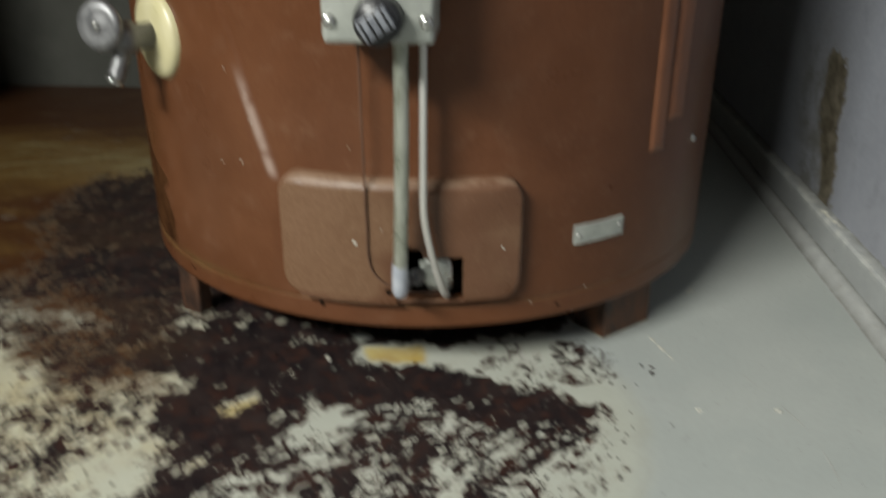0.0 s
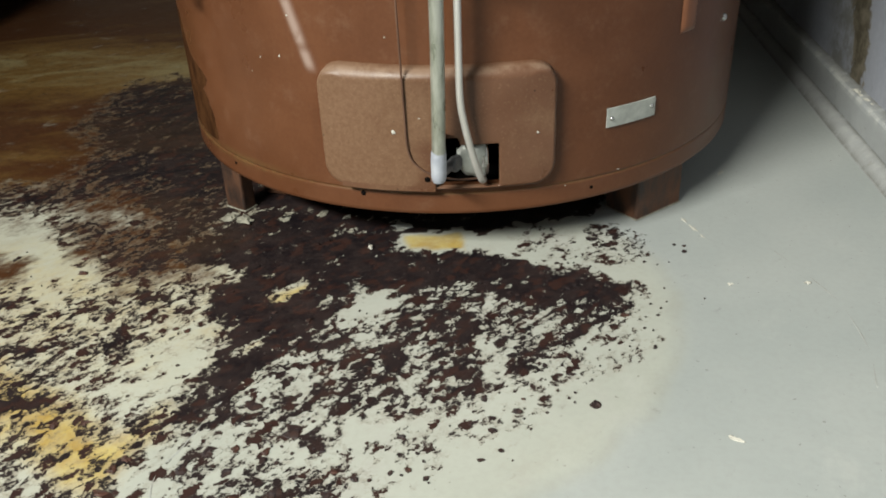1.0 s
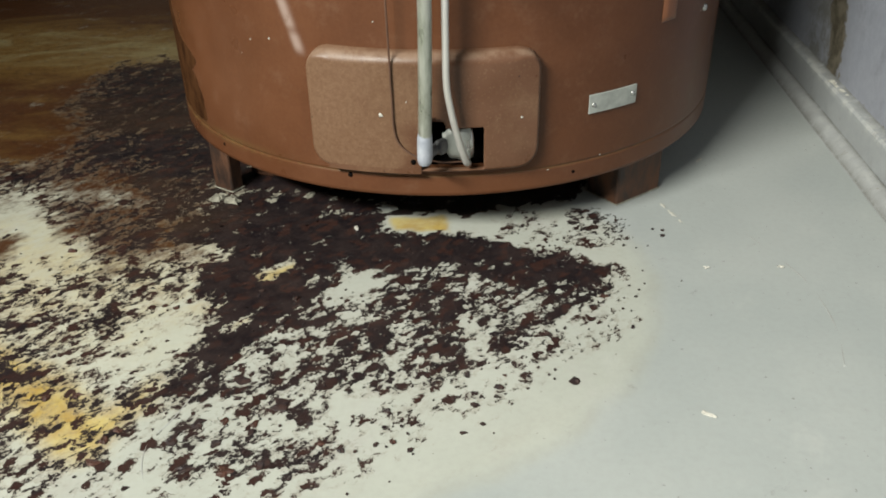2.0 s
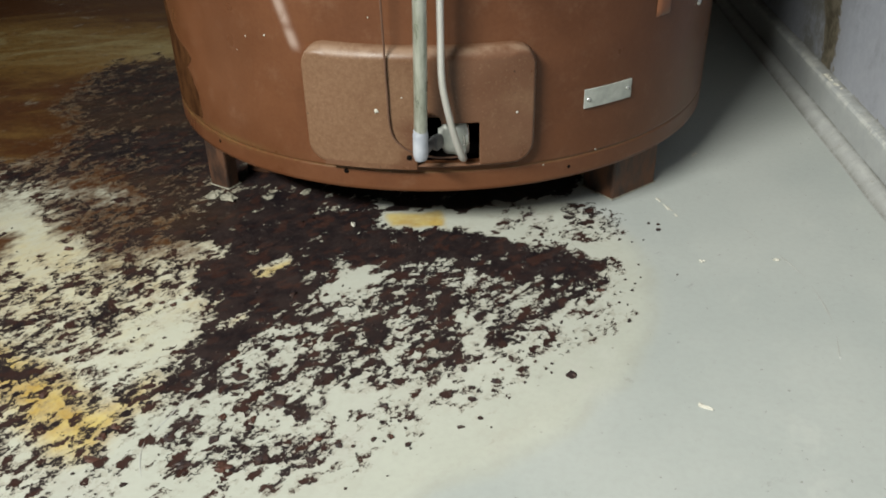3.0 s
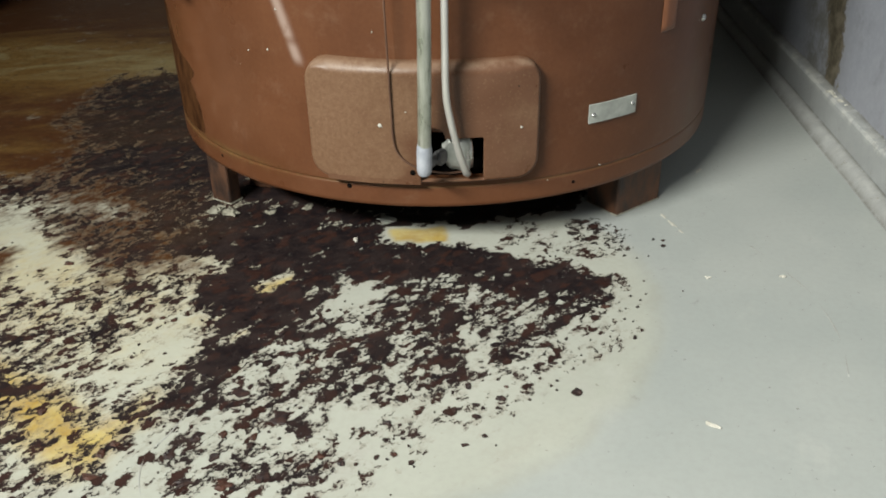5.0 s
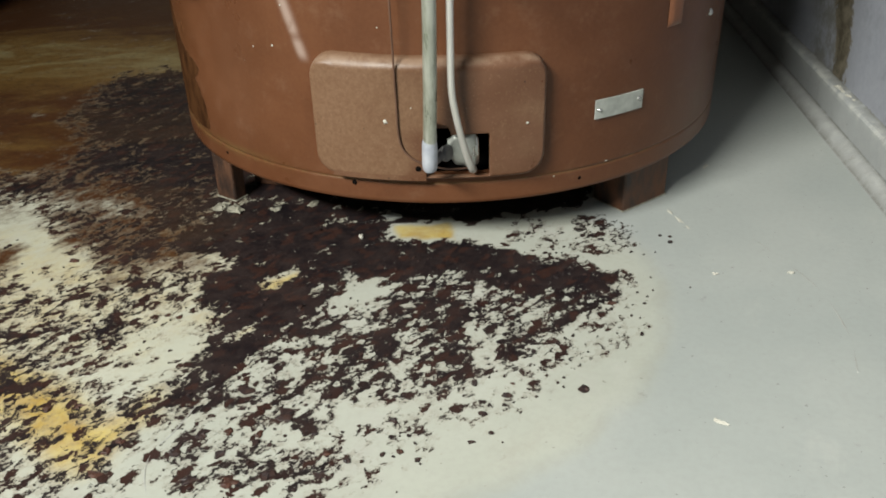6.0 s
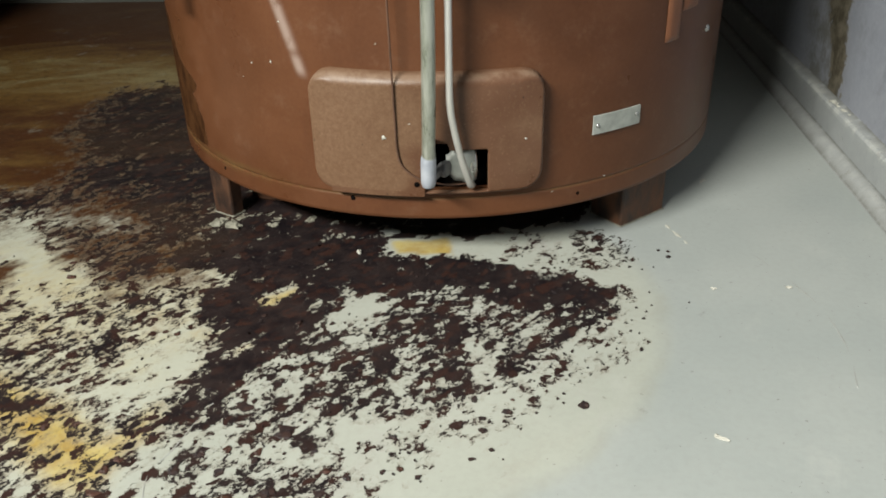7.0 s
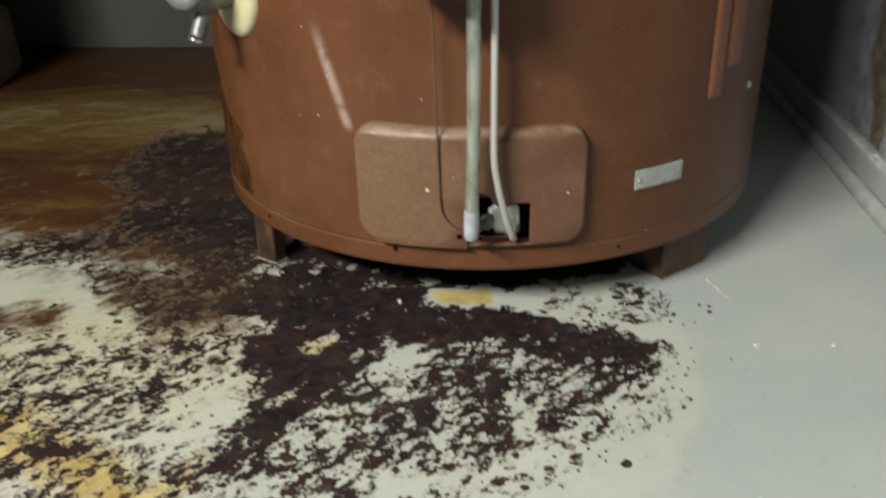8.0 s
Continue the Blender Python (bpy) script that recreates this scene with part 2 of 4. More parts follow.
def wall_material():
    g = Nodes("blue_grey_wall_paint")
    p = g.coord(world=True)
    n, fine = g.noise(5, 6, 0.65, p), g.noise(120, 4, 0.6, p)
    color = g.mix(g.step(n, 0.3, 0.7), (0.21, 0.2205, 0.252), (0.259, 0.266, 0.294))
    color = g.mix(g.math("MULTIPLY", g.step(fine, 0.42, 0.66), 0.30), color, (0.29, 0.30, 0.33))
    color = g.mix(g.math("MULTIPLY", g.step(g.noise(22, 7, 0.75, p), 0.52, 0.70), 0.35), color, (0.13, 0.135, 0.15))
    grime = g.math("MULTIPLY", g.field("grime"), g.step(g.noise(26, 7, 0.75, p), 0.36, 0.62))
    color = g.mix(g.math("MULTIPLY", grime, 0.7), color, (0.105, 0.098, 0.072))
    ragged = g.math("ADD", g.field("peeled"), g.math("MULTIPLY", g.math("SUBTRACT", g.noise(60, 7, 0.78, p), 0.5), 1.7))
    peel = g.step(ragged, 0.46, 0.54)
    plaster = g.mix(g.step(g.noise(60, 6, 0.7, p), 0.35, 0.65), (0.060, 0.050, 0.032), (0.150, 0.130, 0.095))
    color = g.mix(peel, color, plaster)
    return g.done(color, 0.6, 0.0, g.bump(peel, -0.7, 0.002, g.bump(fine, 0.15, 0.001)), 0.4)


MAT_FLOOR, MAT_JACKET, MAT_COVER, MAT_WALL = floor_material(), jacket_material(), cover_material(), wall_material()
# back wall base lowered to stand in for the shade over it
MAT_BACK = simple("darkened_back_wall_paint", (0.066, 0.068, 0.058), (0.100, 0.101, 0.088), 5, 0.65)
# unseen walls and ceiling, kept pale so they bounce more light
MAT_SIDE = simple("pale_grey_wall_paint", (0.46, 0.47, 0.46), (0.54, 0.55, 0.54), 5, 0.65)
MAT_CEILING = simple("ceiling_paint", (0.64, 0.64, 0.62), (0.72, 0.72, 0.70), 4, 0.8)
MAT_CURB = worn_paint("grey_curb_paint", (0.262, 0.272, 0.272), (0.315, 0.325, 0.322))
MAT_BEAD = worn_paint("grimy_grey_bead_paint", (0.265, 0.270, 0.262), (0.325, 0.332, 0.325))
MAT_PIPE = simple("aged_aluminium_tube", (0.185, 0.200, 0.150), (0.430, 0.440, 0.385), 90, 0.30, 0.6, 0.35, (1, 1, 0.22))
MAT_TUBE = simple("bright_aluminium_tube", (0.49, 0.476, 0.441), (0.574, 0.56, 0.532), 60, 0.36, 0.5, 0.05, (1, 1, 0.15))
MAT_COLLAR = simple("pale_compression_fitting", (0.31, 0.33, 0.38), (0.42, 0.44, 0.48), 80, 0.42, 0.2)
MAT_ZINC = simple("dull_zinc", (0.30, 0.315, 0.29), (0.44, 0.455, 0.42), 45, 0.45, 0.4)
MAT_STEEL = simple("bright_steel", (0.42, 0.42, 0.406), (0.525, 0.525, 0.504), 60, 0.25, 0.9)
# near-black base that stands in for shade in chamber and holes
recess = Nodes("black_recess")
MAT_DARK = recess.done(recess.mix(recess.noise(30), (0.003, 0.0026, 0.0022), (0.007, 0.0055, 0.005)), 0.95, 0.0, None, 0.03)
MAT_WIRE = simple("brown_capillary", (0.070, 0.034, 0.020), (0.105, 0.052, 0.031), 60, 0.5)
MAT_LEG = simple("rusty_leg_steel", (0.014, 0.008, 0.006), (0.095, 0.038, 0.016), 40, 0.6, bump=0.5, stretch=(1, 1, 0.45), detail=8)
MAT_STRIP = simple("orange_brown_strip", (0.147, 0.0532, 0.021), (0.182, 0.0686, 0.0294), 26, 0.4)
MAT_VALVE = simple("cast_aluminium", (0.29, 0.305, 0.28), (0.37, 0.38, 0.35), 50, 0.45, 0.3)
MAT_KNOB = simple("black_plastic", (0.0084, 0.0084, 0.0098), (0.0154, 0.0154, 0.0175), 60, 0.4)
MAT_DIAL = simple("worn_grey_dial", (0.085, 0.09, 0.105), (0.20, 0.21, 0.235), 160, 0.4)
MAT_CREAM = simple("cream_plastic", (0.476, 0.434, 0.252), (0.532, 0.49, 0.315), 30, 0.35)
MAT_FAUCET = simple("grey_faucet_metal", (0.115, 0.115, 0.120), (0.230, 0.230, 0.235), 60, 0.42, 0.5)
MAT_CHIP = simple("pale_paint_chip", (0.364, 0.35, 0.301), (0.49, 0.476, 0.42), 120, 0.6)
MAT_SCALE = simple("dark_rust_flake", (0.014, 0.0098, 0.0112), (0.035, 0.0168, 0.0126), 120, 0.55)
MAT_RED_SCALE = simple("red_brown_rust_flake", (0.030, 0.0125, 0.0080), (0.062, 0.021, 0.011), 140, 0.6, bump=0.4)
MAT_RIDGE = simple("dirty_paint_edge", (0.250, 0.245, 0.222), (0.325, 0.335, 0.318), 55, 0.5, bump=0.3, detail=7)
water = Nodes("clear_water")
MAT_WATER = water.done((0.9, 0.93, 0.95), 0.03, 0.0, None, 0.5)
water.bsdf.inputs["Transmission Weight"].default_value = 1.0
water.bsdf.inputs["IOR"].default_value = 1.33
MAT_PAD = simple("pale_concrete_pad", (0.14, 0.126, 0.098), (0.224, 0.203, 0.154), 20, 0.8, bump=0.4)
MAT_CAULK = simple("dirty_pale_sealant", (0.14, 0.133, 0.105), (0.294, 0.28, 0.224), 120, 0.4, bump=0.3)


# ---------------------------------------------------------------- helpers
def part(name, bm, material, parent=None, label="", smooth=True):
    """Links a bmesh, drawn at 1 : 1.2, as one mesh object."""
    bmesh.ops.scale(bm, vec=(K, K, K), verts=bm.verts)
    me = bpy.data.meshes.new(name)
    bm.normal_update()
    bm.to_mesh(me)
    bm.free()
    me.materials.append(material)
    if smooth:
        me.polygons.foreach_set("use_smooth", [True] * len(me.polygons))
    ob = new(name, me)
    ob.parent = parent
    if label:
        ob["label"] = label
    return ob


def thing(name, label, category, at=(0, 0, 0), group="", kind=""):
    ob = new(name)
    ob.empty_display_size = 0.05
    ob.location = Vector(at) * K
    return tagged(ob, label, category, group, kind)


def around(deg, r, z):
    """A point at an angle from the tank's front (to the right), a radius and a height."""
    a = radians(deg)
    return Vector((r * math.sin(a), -r * math.cos(a), z))


def box(x0, y0, z0, x1, y1, z1, bevel=0.0, seg=2):
    bm = bmesh.new()
    bmesh.ops.create_cube(bm, size=1.0)
    for v in bm.verts:
        v.co = Vector(((x0, x1)[v.co.x > 0], (y0, y1)[v.co.y > 0], (z0, z1)[v.co.z > 0]))
    if bevel:
        bmesh.ops.bevel(bm, geom=bm.edges[:], offset=bevel, segments=seg, profile=0.5, affect="EDGES")
    return bm


def lathe(profile, seg=48, m=None):
    """Turns (radius, height) pairs about the z axis, then moves the result by m."""
    bm = bmesh.new()
    rings = []
    for r, z in profile:
        if r < 1e-6:
            rings.append([bm.verts.new((0, 0, z))])
        else:
            rings.append([bm.verts.new((r * math.cos(2 * math.pi * k / seg), r * math.sin(2 * math.pi * k / seg), z)) for k in range(seg)])
    for a, b in zip(rings, rings[1:]):
        for k in range(seg):
            j = (k + 1) % seg
            if len(a) == 1 and len(b) > 1:
                bm.faces.new((a[0], b[k], b[j]))
            elif len(b) == 1 and len(a) > 1:
                bm.faces.new((a[k], a[j], b[0]))
            elif len(a) > 1:
                bm.faces.new((a[k], a[j], b[j], b[k]))
    bmesh.ops.recalc_face_normals(bm, faces=bm.faces)
    if m is not None:
        bm.transform(m)
    return bm


def tube(points, radius, seg=14, smooth_steps=6, radii=None):
    """A round tube along a smooth line through the points."""
    pts = [Vector(p) for p in points]
    line = []
    for k in range(len(pts) - 1):
        p0, p1, p2, p3 = pts[max(k - 1, 0)], pts[k], pts[k + 1], pts[min(k + 2, len(pts) - 1)]
        for s in range(smooth_steps):
            u = s / smooth_steps
            line.append(0.5 * ((2 * p1) + (p2 - p0) * u + (2 * p0 - 5 * p1 + 4 * p2 - p3) * u * u + (3 * p1 - p0 - 3 * p2 + p3) * u ** 3))
    line.append(pts[-1])
    bm = bmesh.new()
    rings, side = [], None
    for k, p in enumerate(line):
        way = (line[min(k + 1, len(line) - 1)] - line[max(k - 1, 0)]).normalized()
        side = (side - way * side.dot(way)).normalized() if side else way.orthogonal().normalized()
        up = way.cross(side)
        rr = radius if radii is None else float(np.interp(k / (len(line) - 1), np.linspace(0, 1, len(radii)), radii))
        rings.append([bm.verts.new(p + rr * (side * math.cos(2 * math.pi * i / seg) + up * math.sin(2 * math.pi * i / seg))) for i in range(seg)])
    for a, b in zip(rings, rings[1:]):
        for i in range(seg):
            bm.faces.new((a[i], a[(i + 1) % seg], b[(i + 1) % seg], b[i]))
    bm.faces.new(rings[0][::-1]), bm.faces.new(rings[-1])
    bmesh.ops.recalc_face_normals(bm, faces=bm.faces)
    return bm


def facing(deg, r, z):
    """A pose on the jacket: local z points out of the tank, local y up."""
    out = around(deg, 1, 0)
    side = Vector((0, 0, 1)).cross(out)
    m = Matrix((side, Vector((0, 0, 1)), out)).transposed().to_4x4()
    m.translation = around(deg, r, z)
    return m


def flake(outline_seed, size, stretch=1.5, thick=0.0012, curl=0.15, corners=11):
    """A small ragged, crumpled chip lying flat, about size across."""
    rnd = random.Random(outline_seed)
    bm = bmesh.new()
    low, high, inner = [], [], []
    for k in range(corners):
        a = 2 * math.pi * (k + rnd.uniform(-0.25, 0.25)) / corners
        r = size * 0.5 * rnd.uniform(0.38, 1.05)
        x, y = r * math.cos(a) * stretch, r * math.sin(a)
        lift = curl * abs(x) * rnd.uniform(0.0, 1.0)
        low.append(bm.verts.new((x, y, lift)))
        high.append(bm.verts.new((x * 0.96, y * 0.96, lift + 0.35 * thick)))
        inner.append(bm.verts.new((x * 0.55, y * 0.55, 0.5 * lift + thick * rnd.uniform(0.4, 1.3))))
    top, bottom = bm.verts.new((0, 0, thick * rnd.uniform(0.5, 1.0))), bm.verts.new((0, 0, 0))
    for k in range(corners):
        j = (k + 1) % corners
        bm.faces.new((low[k], low[j], high[j], high[k]))
        bm.faces.new((high[k], high[j], inner[j], inner[k]))
        bm.faces.new((inner[k], inner[j], top))
        bm.faces.new((low[j], low[k], bottom))
    bmesh.ops.recalc_face_normals(bm, faces=bm.faces)
    return bm


def set_field(ob, name, values):
    ob.data.attributes.new(name, "FLOAT", "POINT").data.foreach_set("value", np.ascontiguousarray(values, dtype=np.float32))


def coords(ob):
    c = np.empty(len(ob.data.vertices) * 3, np.float32)
    ob.data.vertices.foreach_get("co", c)
    return c.reshape(-1, 3) / K


# ---------------------------------------------------------------- structure
X_LEFT, Y_FRONT, Z_TOP = -2.6, -3.3, 2.05


def soft(v, lo, hi):
    u = np.clip((v - lo) / (hi - lo), 0, 1)
    return u * u * (3 - 2 * u)


def spot(x, y, cx, cy, a, b, turn, edge):
    """1 inside a turned ellipse, fading to 0 over its edge."""
    c, s = math.cos(radians(turn)), math.sin(radians(turn))
    u, v = ((x - cx) * c + (y - cy) * s) / a, (-(x - cx) * s + (y - cy) * c) / b
    return 1 - soft(np.hypot(u, v), 1 - edge, 1 + edge)


def patch(x, y, outline, edge):
    """1 inside a closed outline, fading to 0 over a band of that width along its edge."""
    inside = np.zeros(x.shape, bool)
    near = np.full(x.shape, 9.0)
    for (x0, y0), (x1, y1) in zip(outline, outline[1:] + outline[:1]):
        dx, dy = x1 - x0, y1 - y0
        u = np.clip(((x - x0) * dx + (y - y0) * dy) / (dx * dx + dy * dy), 0, 1)
        near = np.minimum(near, np.hypot(x - x0 - u * dx, y - y0 - u * dy))
        if dy:
            inside ^= ((y0 > y) != (y1 > y)) & (x < x0 + (y - y0) * dx / dy)
    return soft(np.where(inside, near, -near), -edge / 2, edge / 2)


# Outlines of the stains in plan. Scale lies solid under the rim and runs forward in an arm; a fan of chips lies before it.
SOLID = [(-0.174, -0.172), (-0.04, -0.207), (-0.035, -0.257), (0.017, -0.256), (0.057, -0.276), (0.116, -0.293), (0.158, -0.323),
         (0.131, -0.343), (0.066, -0.348), (0.015, -0.323), (-0.027, -0.333), (-0.07, -0.333), (-0.081, -0.383), (-0.113, -0.422),
         (-0.129, -0.442), (-0.133, -0.474), (-0.163, -0.494), (-0.181, -0.475), (-0.18, -0.443), (-0.164, -0.409), (-0.166, -0.377),
         (-0.199, -0.346), (-0.179, -0.303), (-0.234, -0.289), (-0.24, -0.253), (-0.216, -0.205)]
FAN = [(-0.067, -0.383), (0.066, -0.348), (0.165, -0.321), (0.159, -0.371), (0.112, -0.402), (0.102, -0.437), (0.037, -0.47),
       (0.011, -0.489), (-0.051, -0.491), (-0.076, -0.518), (-0.109, -0.505), (-0.159, -0.495), (-0.142, -0.442), (-0.113, -0.421)]
LOWER = [(-0.158, -0.498), (-0.076, -0.518), (-0.012, -0.497), (0.041, -0.47), (0.039, -0.491), (-0.009, -0.527), (-0.048, -0.533),
         (-0.044, -0.558), (-0.078, -0.577), (-0.155, -0.579), (-0.17, -0.536)]
OPEN_SIDE = [(-0.55, -0.36), (-0.316, -0.337), (-0.263, -0.309), (-0.18, -0.298), (-0.194, -0.369), (-0.23, -0.405), (-0.213, -0.45),
             (-0.234, -0.476), (-0.175, -0.481), (-0.164, -0.515), (-0.167, -0.561), (-0.191, -0.60), (-0.50, -0.62)]
BESIDE = [(-0.402, 0.226), (-0.468, 0.186), (-0.474, 0.106), (-0.472, 0.023), (-0.415, -0.037), (-0.415, -0.113), (-0.52, -0.15),
          (-0.52, -0.21), (-0.382, -0.173), (-0.346, -0.147), (-0.301, -0.203), (-0.244, -0.259), (-0.208, -0.237), (-0.168, -0.172),
          (-0.10, -0.05), (-0.20, 0.20)]
FOOT = [(0.047, -0.218), (0.149, -0.206), (0.183, -0.228), (0.181, -0.274), (0.165, -0.289), (0.057, -0.266)]
SMEAR = [(-0.40, -0.20), (-0.289, -0.191), (-0.197, -0.237), (-0.21, -0.317), (-0.271, -0.327), (-0.345, -0.27)]
BLEED = [(-0.46, -0.44), (-0.342, -0.418), (-0.257, -0.47), (-0.21, -0.505), (-0.177, -0.475), (-0.168, -0.493), (-0.193, -0.547),
         (-0.218, -0.558), (-0.248, -0.533), (-0.296, -0.507), (-0.44, -0.50)]
STREAK = [(-0.147, -0.353), (-0.149, -0.334), (-0.118, -0.309), (-0.11, -0.318), (-0.126, -0.339)]
SHORT_STREAK = [(-0.149, -0.414), (-0.136, -0.396), (-0.133, -0.402), (-0.145, -0.418)]
DRIP = [(-0.037, -0.237), (0.014, -0.236), (0.017, -0.258), (-0.032, -0.258)]
BARE = [  # places within the fan where the scale has come away
    [(-0.062, -0.333), (-0.03, -0.343), (-0.041, -0.378), (-0.04, -0.405), (-0.063, -0.413), (-0.08, -0.413), (-0.069, -0.371)],
    [(0.02, -0.336), (0.053, -0.331), (0.057, -0.365), (0.03, -0.365)],
    [(-0.101, -0.415), (-0.078, -0.421), (-0.059, -0.44), (-0.088, -0.457), (-0.116, -0.479), (-0.129, -0.474), (-0.119, -0.448)],
    [(-0.02, -0.408), (0.014, -0.396), (0.008, -0.445), (-0.02, -0.452)],
    [(0.031, -0.392), (0.057, -0.41), (0.064, -0.469), (0.037, -0.47)],
    [(-0.053, -0.498), (-0.016, -0.492), (-0.014, -0.514), (-0.05, -0.52)],
    [(0.068, -0.357), (0.104, -0.368), (0.093, -0.41), (0.072, -0.403)],
    [(-0.103, -0.334), (-0.08, -0.333), (-0.078, -0.346), (-0.098, -0.349)],
]


def build_floor():
    xs = np.concatenate([np.linspace(X_LEFT, -1.0, 12)[:-1], np.arange(-1.0, -0.5, 0.01), np.arange(-0.5, 0.22, 0.004), np.arange(0.22, 0.46, 0.01), [0.50]])
    ys = np.concatenate([np.linspace(Y_FRONT, -0.8, 12)[:-1], np.arange(-0.8, -0.62, 0.01), np.arange(-0.62, -0.16, 0.004), np.arange(-0.16, 0.72, 0.01), [0.78]])
    nx, ny = len(xs), len(ys)
    gx, gy = np.meshgrid(xs, ys)
    gx, gy = gx.ravel(), gy.ravel()
    me = bpy.data.meshes.new("floor")
    idx = np.arange(nx * ny).reshape(ny, nx)
    quads = np.stack([idx[:-1, :-1], idx[:-1, 1:], idx[1:, 1:], idx[1:, :-1]], -1).reshape(-1, 4)
    me.from_pydata(np.stack([gx * K, gy * K, 0 * gx], 1).tolist(), [], quads.tolist())
    me.materials.append(MAT_FLOOR)
    ob = tagged(new("floor", me), "grey painted concrete floor with dark flaking rust stains", "floor", kind="structure")
    # the stains wander a little
    wob = np.array([noise.noise_vector(Vector((x * 22, y * 22, 0.3))) for x, y in zip(gx, gy)])
    wob2 = np.array([noise.noise_vector(Vector((x * 60, y * 60, 7.3))) for x, y in zip(gx, gy)])
    x, y = gx + 0.010 * wob[:, 0] + 0.006 * wob2[:, 0], gy + 0.010 * wob[:, 1] + 0.006 * wob2[:, 1]
    # how much of the floor is dark, by scale or painted rim shade: 0.2 a few specks, 0.5 half, 0.8 all
    dark = np.zeros_like(x)

    def lay(level, outline, edge):
        np.maximum(dark, level * patch(x, y, outline, edge), out=dark)

    lay(0.27, [(-0.5, -0.3), (-0.2, -0.3), (-0.15, -0.36), (-0.17, -0.62), (-0.5, -0.66)], 0.05)
    lay(0.20, [(-0.16, -0.62), (-0.2, -0.42), (0.16, -0.32), (0.18, -0.40), (0.10, -0.48), (-0.02, -0.58)], 0.04)
    lay(0.47, OPEN_SIDE, 0.05)
    lay(0.49, [(-0.33, -0.40), (-0.25, -0.39), (-0.22, -0.44), (-0.25, -0.47), (-0.31, -0.46)], 0.03)
    lay(0.54, [(-0.30, -0.355), (-0.20, -0.32), (-0.20, -0.345), (-0.28, -0.375)], 0.02)
    lay(0.665, FAN, 0.045)
    lay(0.48, LOWER, 0.04)
    lay(0.33, FOOT, 0.03)
    lay(0.56, [(0.115, -0.213), (0.16, -0.215), (0.165, -0.262), (0.135, -0.265)], 0.02)
    lay(0.56, SMEAR, 0.06)
    lay(0.78, BESIDE, 0.08)
    lay(0.92, [(-0.44, 0.15), (-0.42, 0.0), (-0.36, -0.10), (-0.25, -0.18), (-0.15, -0.15), (-0.2, 0.15)], 0.08)
    lay(0.70, [(-0.12, -0.40), (-0.02, -0.34), (0.07, -0.34), (0.12, -0.38), (0.03, -0.42), (-0.03, -0.46), (-0.12, -0.49), (-0.07, -0.44)], 0.04)
    lay(0.72, [(-0.032, -0.325), (0.02, -0.316), (0.066, -0.34), (0.064, -0.38), (-0.024, -0.395), (-0.035, -0.36)], 0.03)
    lay(0.80, [(0.06, -0.31), (0.165, -0.315), (0.155, -0.35), (0.07, -0.36)], 0.025)
    lay(0.95, SOLID, 0.035)
    # solid dark band painted in for the rim's shadow on the floor
    lay(1.0, [(-0.04, -0.18), (0.14, -0.15), (0.14, -0.195), (0.06, -0.212), (0.03, -0.230), (-0.04, -0.234)], 0.012)
    lay(1.0, [(-0.22, -0.22), (-0.04, -0.215), (-0.05, -0.29), (-0.17, -0.30)], 0.04)
    lay(1.0, [(-0.2, -0.18), (-0.04, -0.205), (0.0, -0.19), (0.0, 0.2), (-0.2, 0.2)], 0.02)
    dark *= soft(x, -0.60, -0.44) * soft(y, -0.68, -0.60)      # thins out on the open side
    for outline in BARE:
        dark *= 1 - 0.40 * patch(x, y, outline, 0.018)
    dark *= 1 - 0.30 * patch(x, y, [(-0.235, -0.41), (-0.18, -0.385), (-0.165, -0.41), (-0.18, -0.46), (-0.21, -0.475), (-0.225, -0.45)], 0.03)
    dark *= 1 - 0.12 * patch(x, y, [(-0.5, -0.24), (-0.36, -0.24), (-0.32, -0.27), (-0.30, -0.34), (-0.5, -0.35)], 0.04)
    dark *= 1 - 0.9 * patch(x, y, DRIP, 0.008)
    dark *= 1 - 0.66 * patch(gx + 0.004 * wob2[:, 0], gy + 0.004 * wob2[:, 1], STREAK, 0.010)
    dark *= 1 - 0.70 * patch(x, y, SHORT_STREAK, 0.006)
    yellow = 0.9 * patch(x, y, BLEED, 0.05)
    yellow = np.maximum(yellow, patch(x, y, DRIP, 0.012))
    yellow = np.maximum(yellow, 0.8 * patch(x, y, STREAK, 0.02))
    yellow = np.maximum(yellow, 0.6 * patch(x, y, SHORT_STREAK, 0.012))
    yellow = np.maximum(yellow, 0.4 * patch(x, y, [(-0.20, -0.375), (-0.165, -0.37), (-0.15, -0.39), (-0.18, -0.40)], 0.02))
    yellow = np.maximum(yellow, 0.42 * spot(x, y, -0.34, -0.35, 0.20, 0.13, 10, 0.8))
    brown = soft(y + 0.35 * (x + 0.5), -0.26, -0.06) * soft(-x, 0.16, 0.26)
    brown = np.maximum(brown, 0.95 * patch(x, y, SMEAR, 0.09))
    brown = np.maximum(brown, 0.7 * patch(x, y, [(-0.6, -0.28), (-0.37, -0.27), (-0.36, -0.32), (-0.6, -0.35)], 0.05))
    # paler ochre wash farther back, deep red-brown on the open side
    ochre = patch(x, y, [(-0.9, 0.12), (-0.5, 0.13), (-0.40, 0.20), (-0.28, 0.20), (-0.28, 0.36), (-0.6, 0.38), (-0.9, 0.34)], 0.14)
    ochre = np.maximum(ochre, 0.15 * patch(x, y, [(-0.50, 0.03), (-0.47, 0.03), (-0.44, -0.05), (-0.44, -0.17), (-0.6, -0.17)], 0.05))
    damp = spot(gx + 0.008 * wob[:, 0], gy + 0.008 * wob[:, 1], -0.13, -0.375, 0.322, 0.245, 12, 0.05) * 0.55
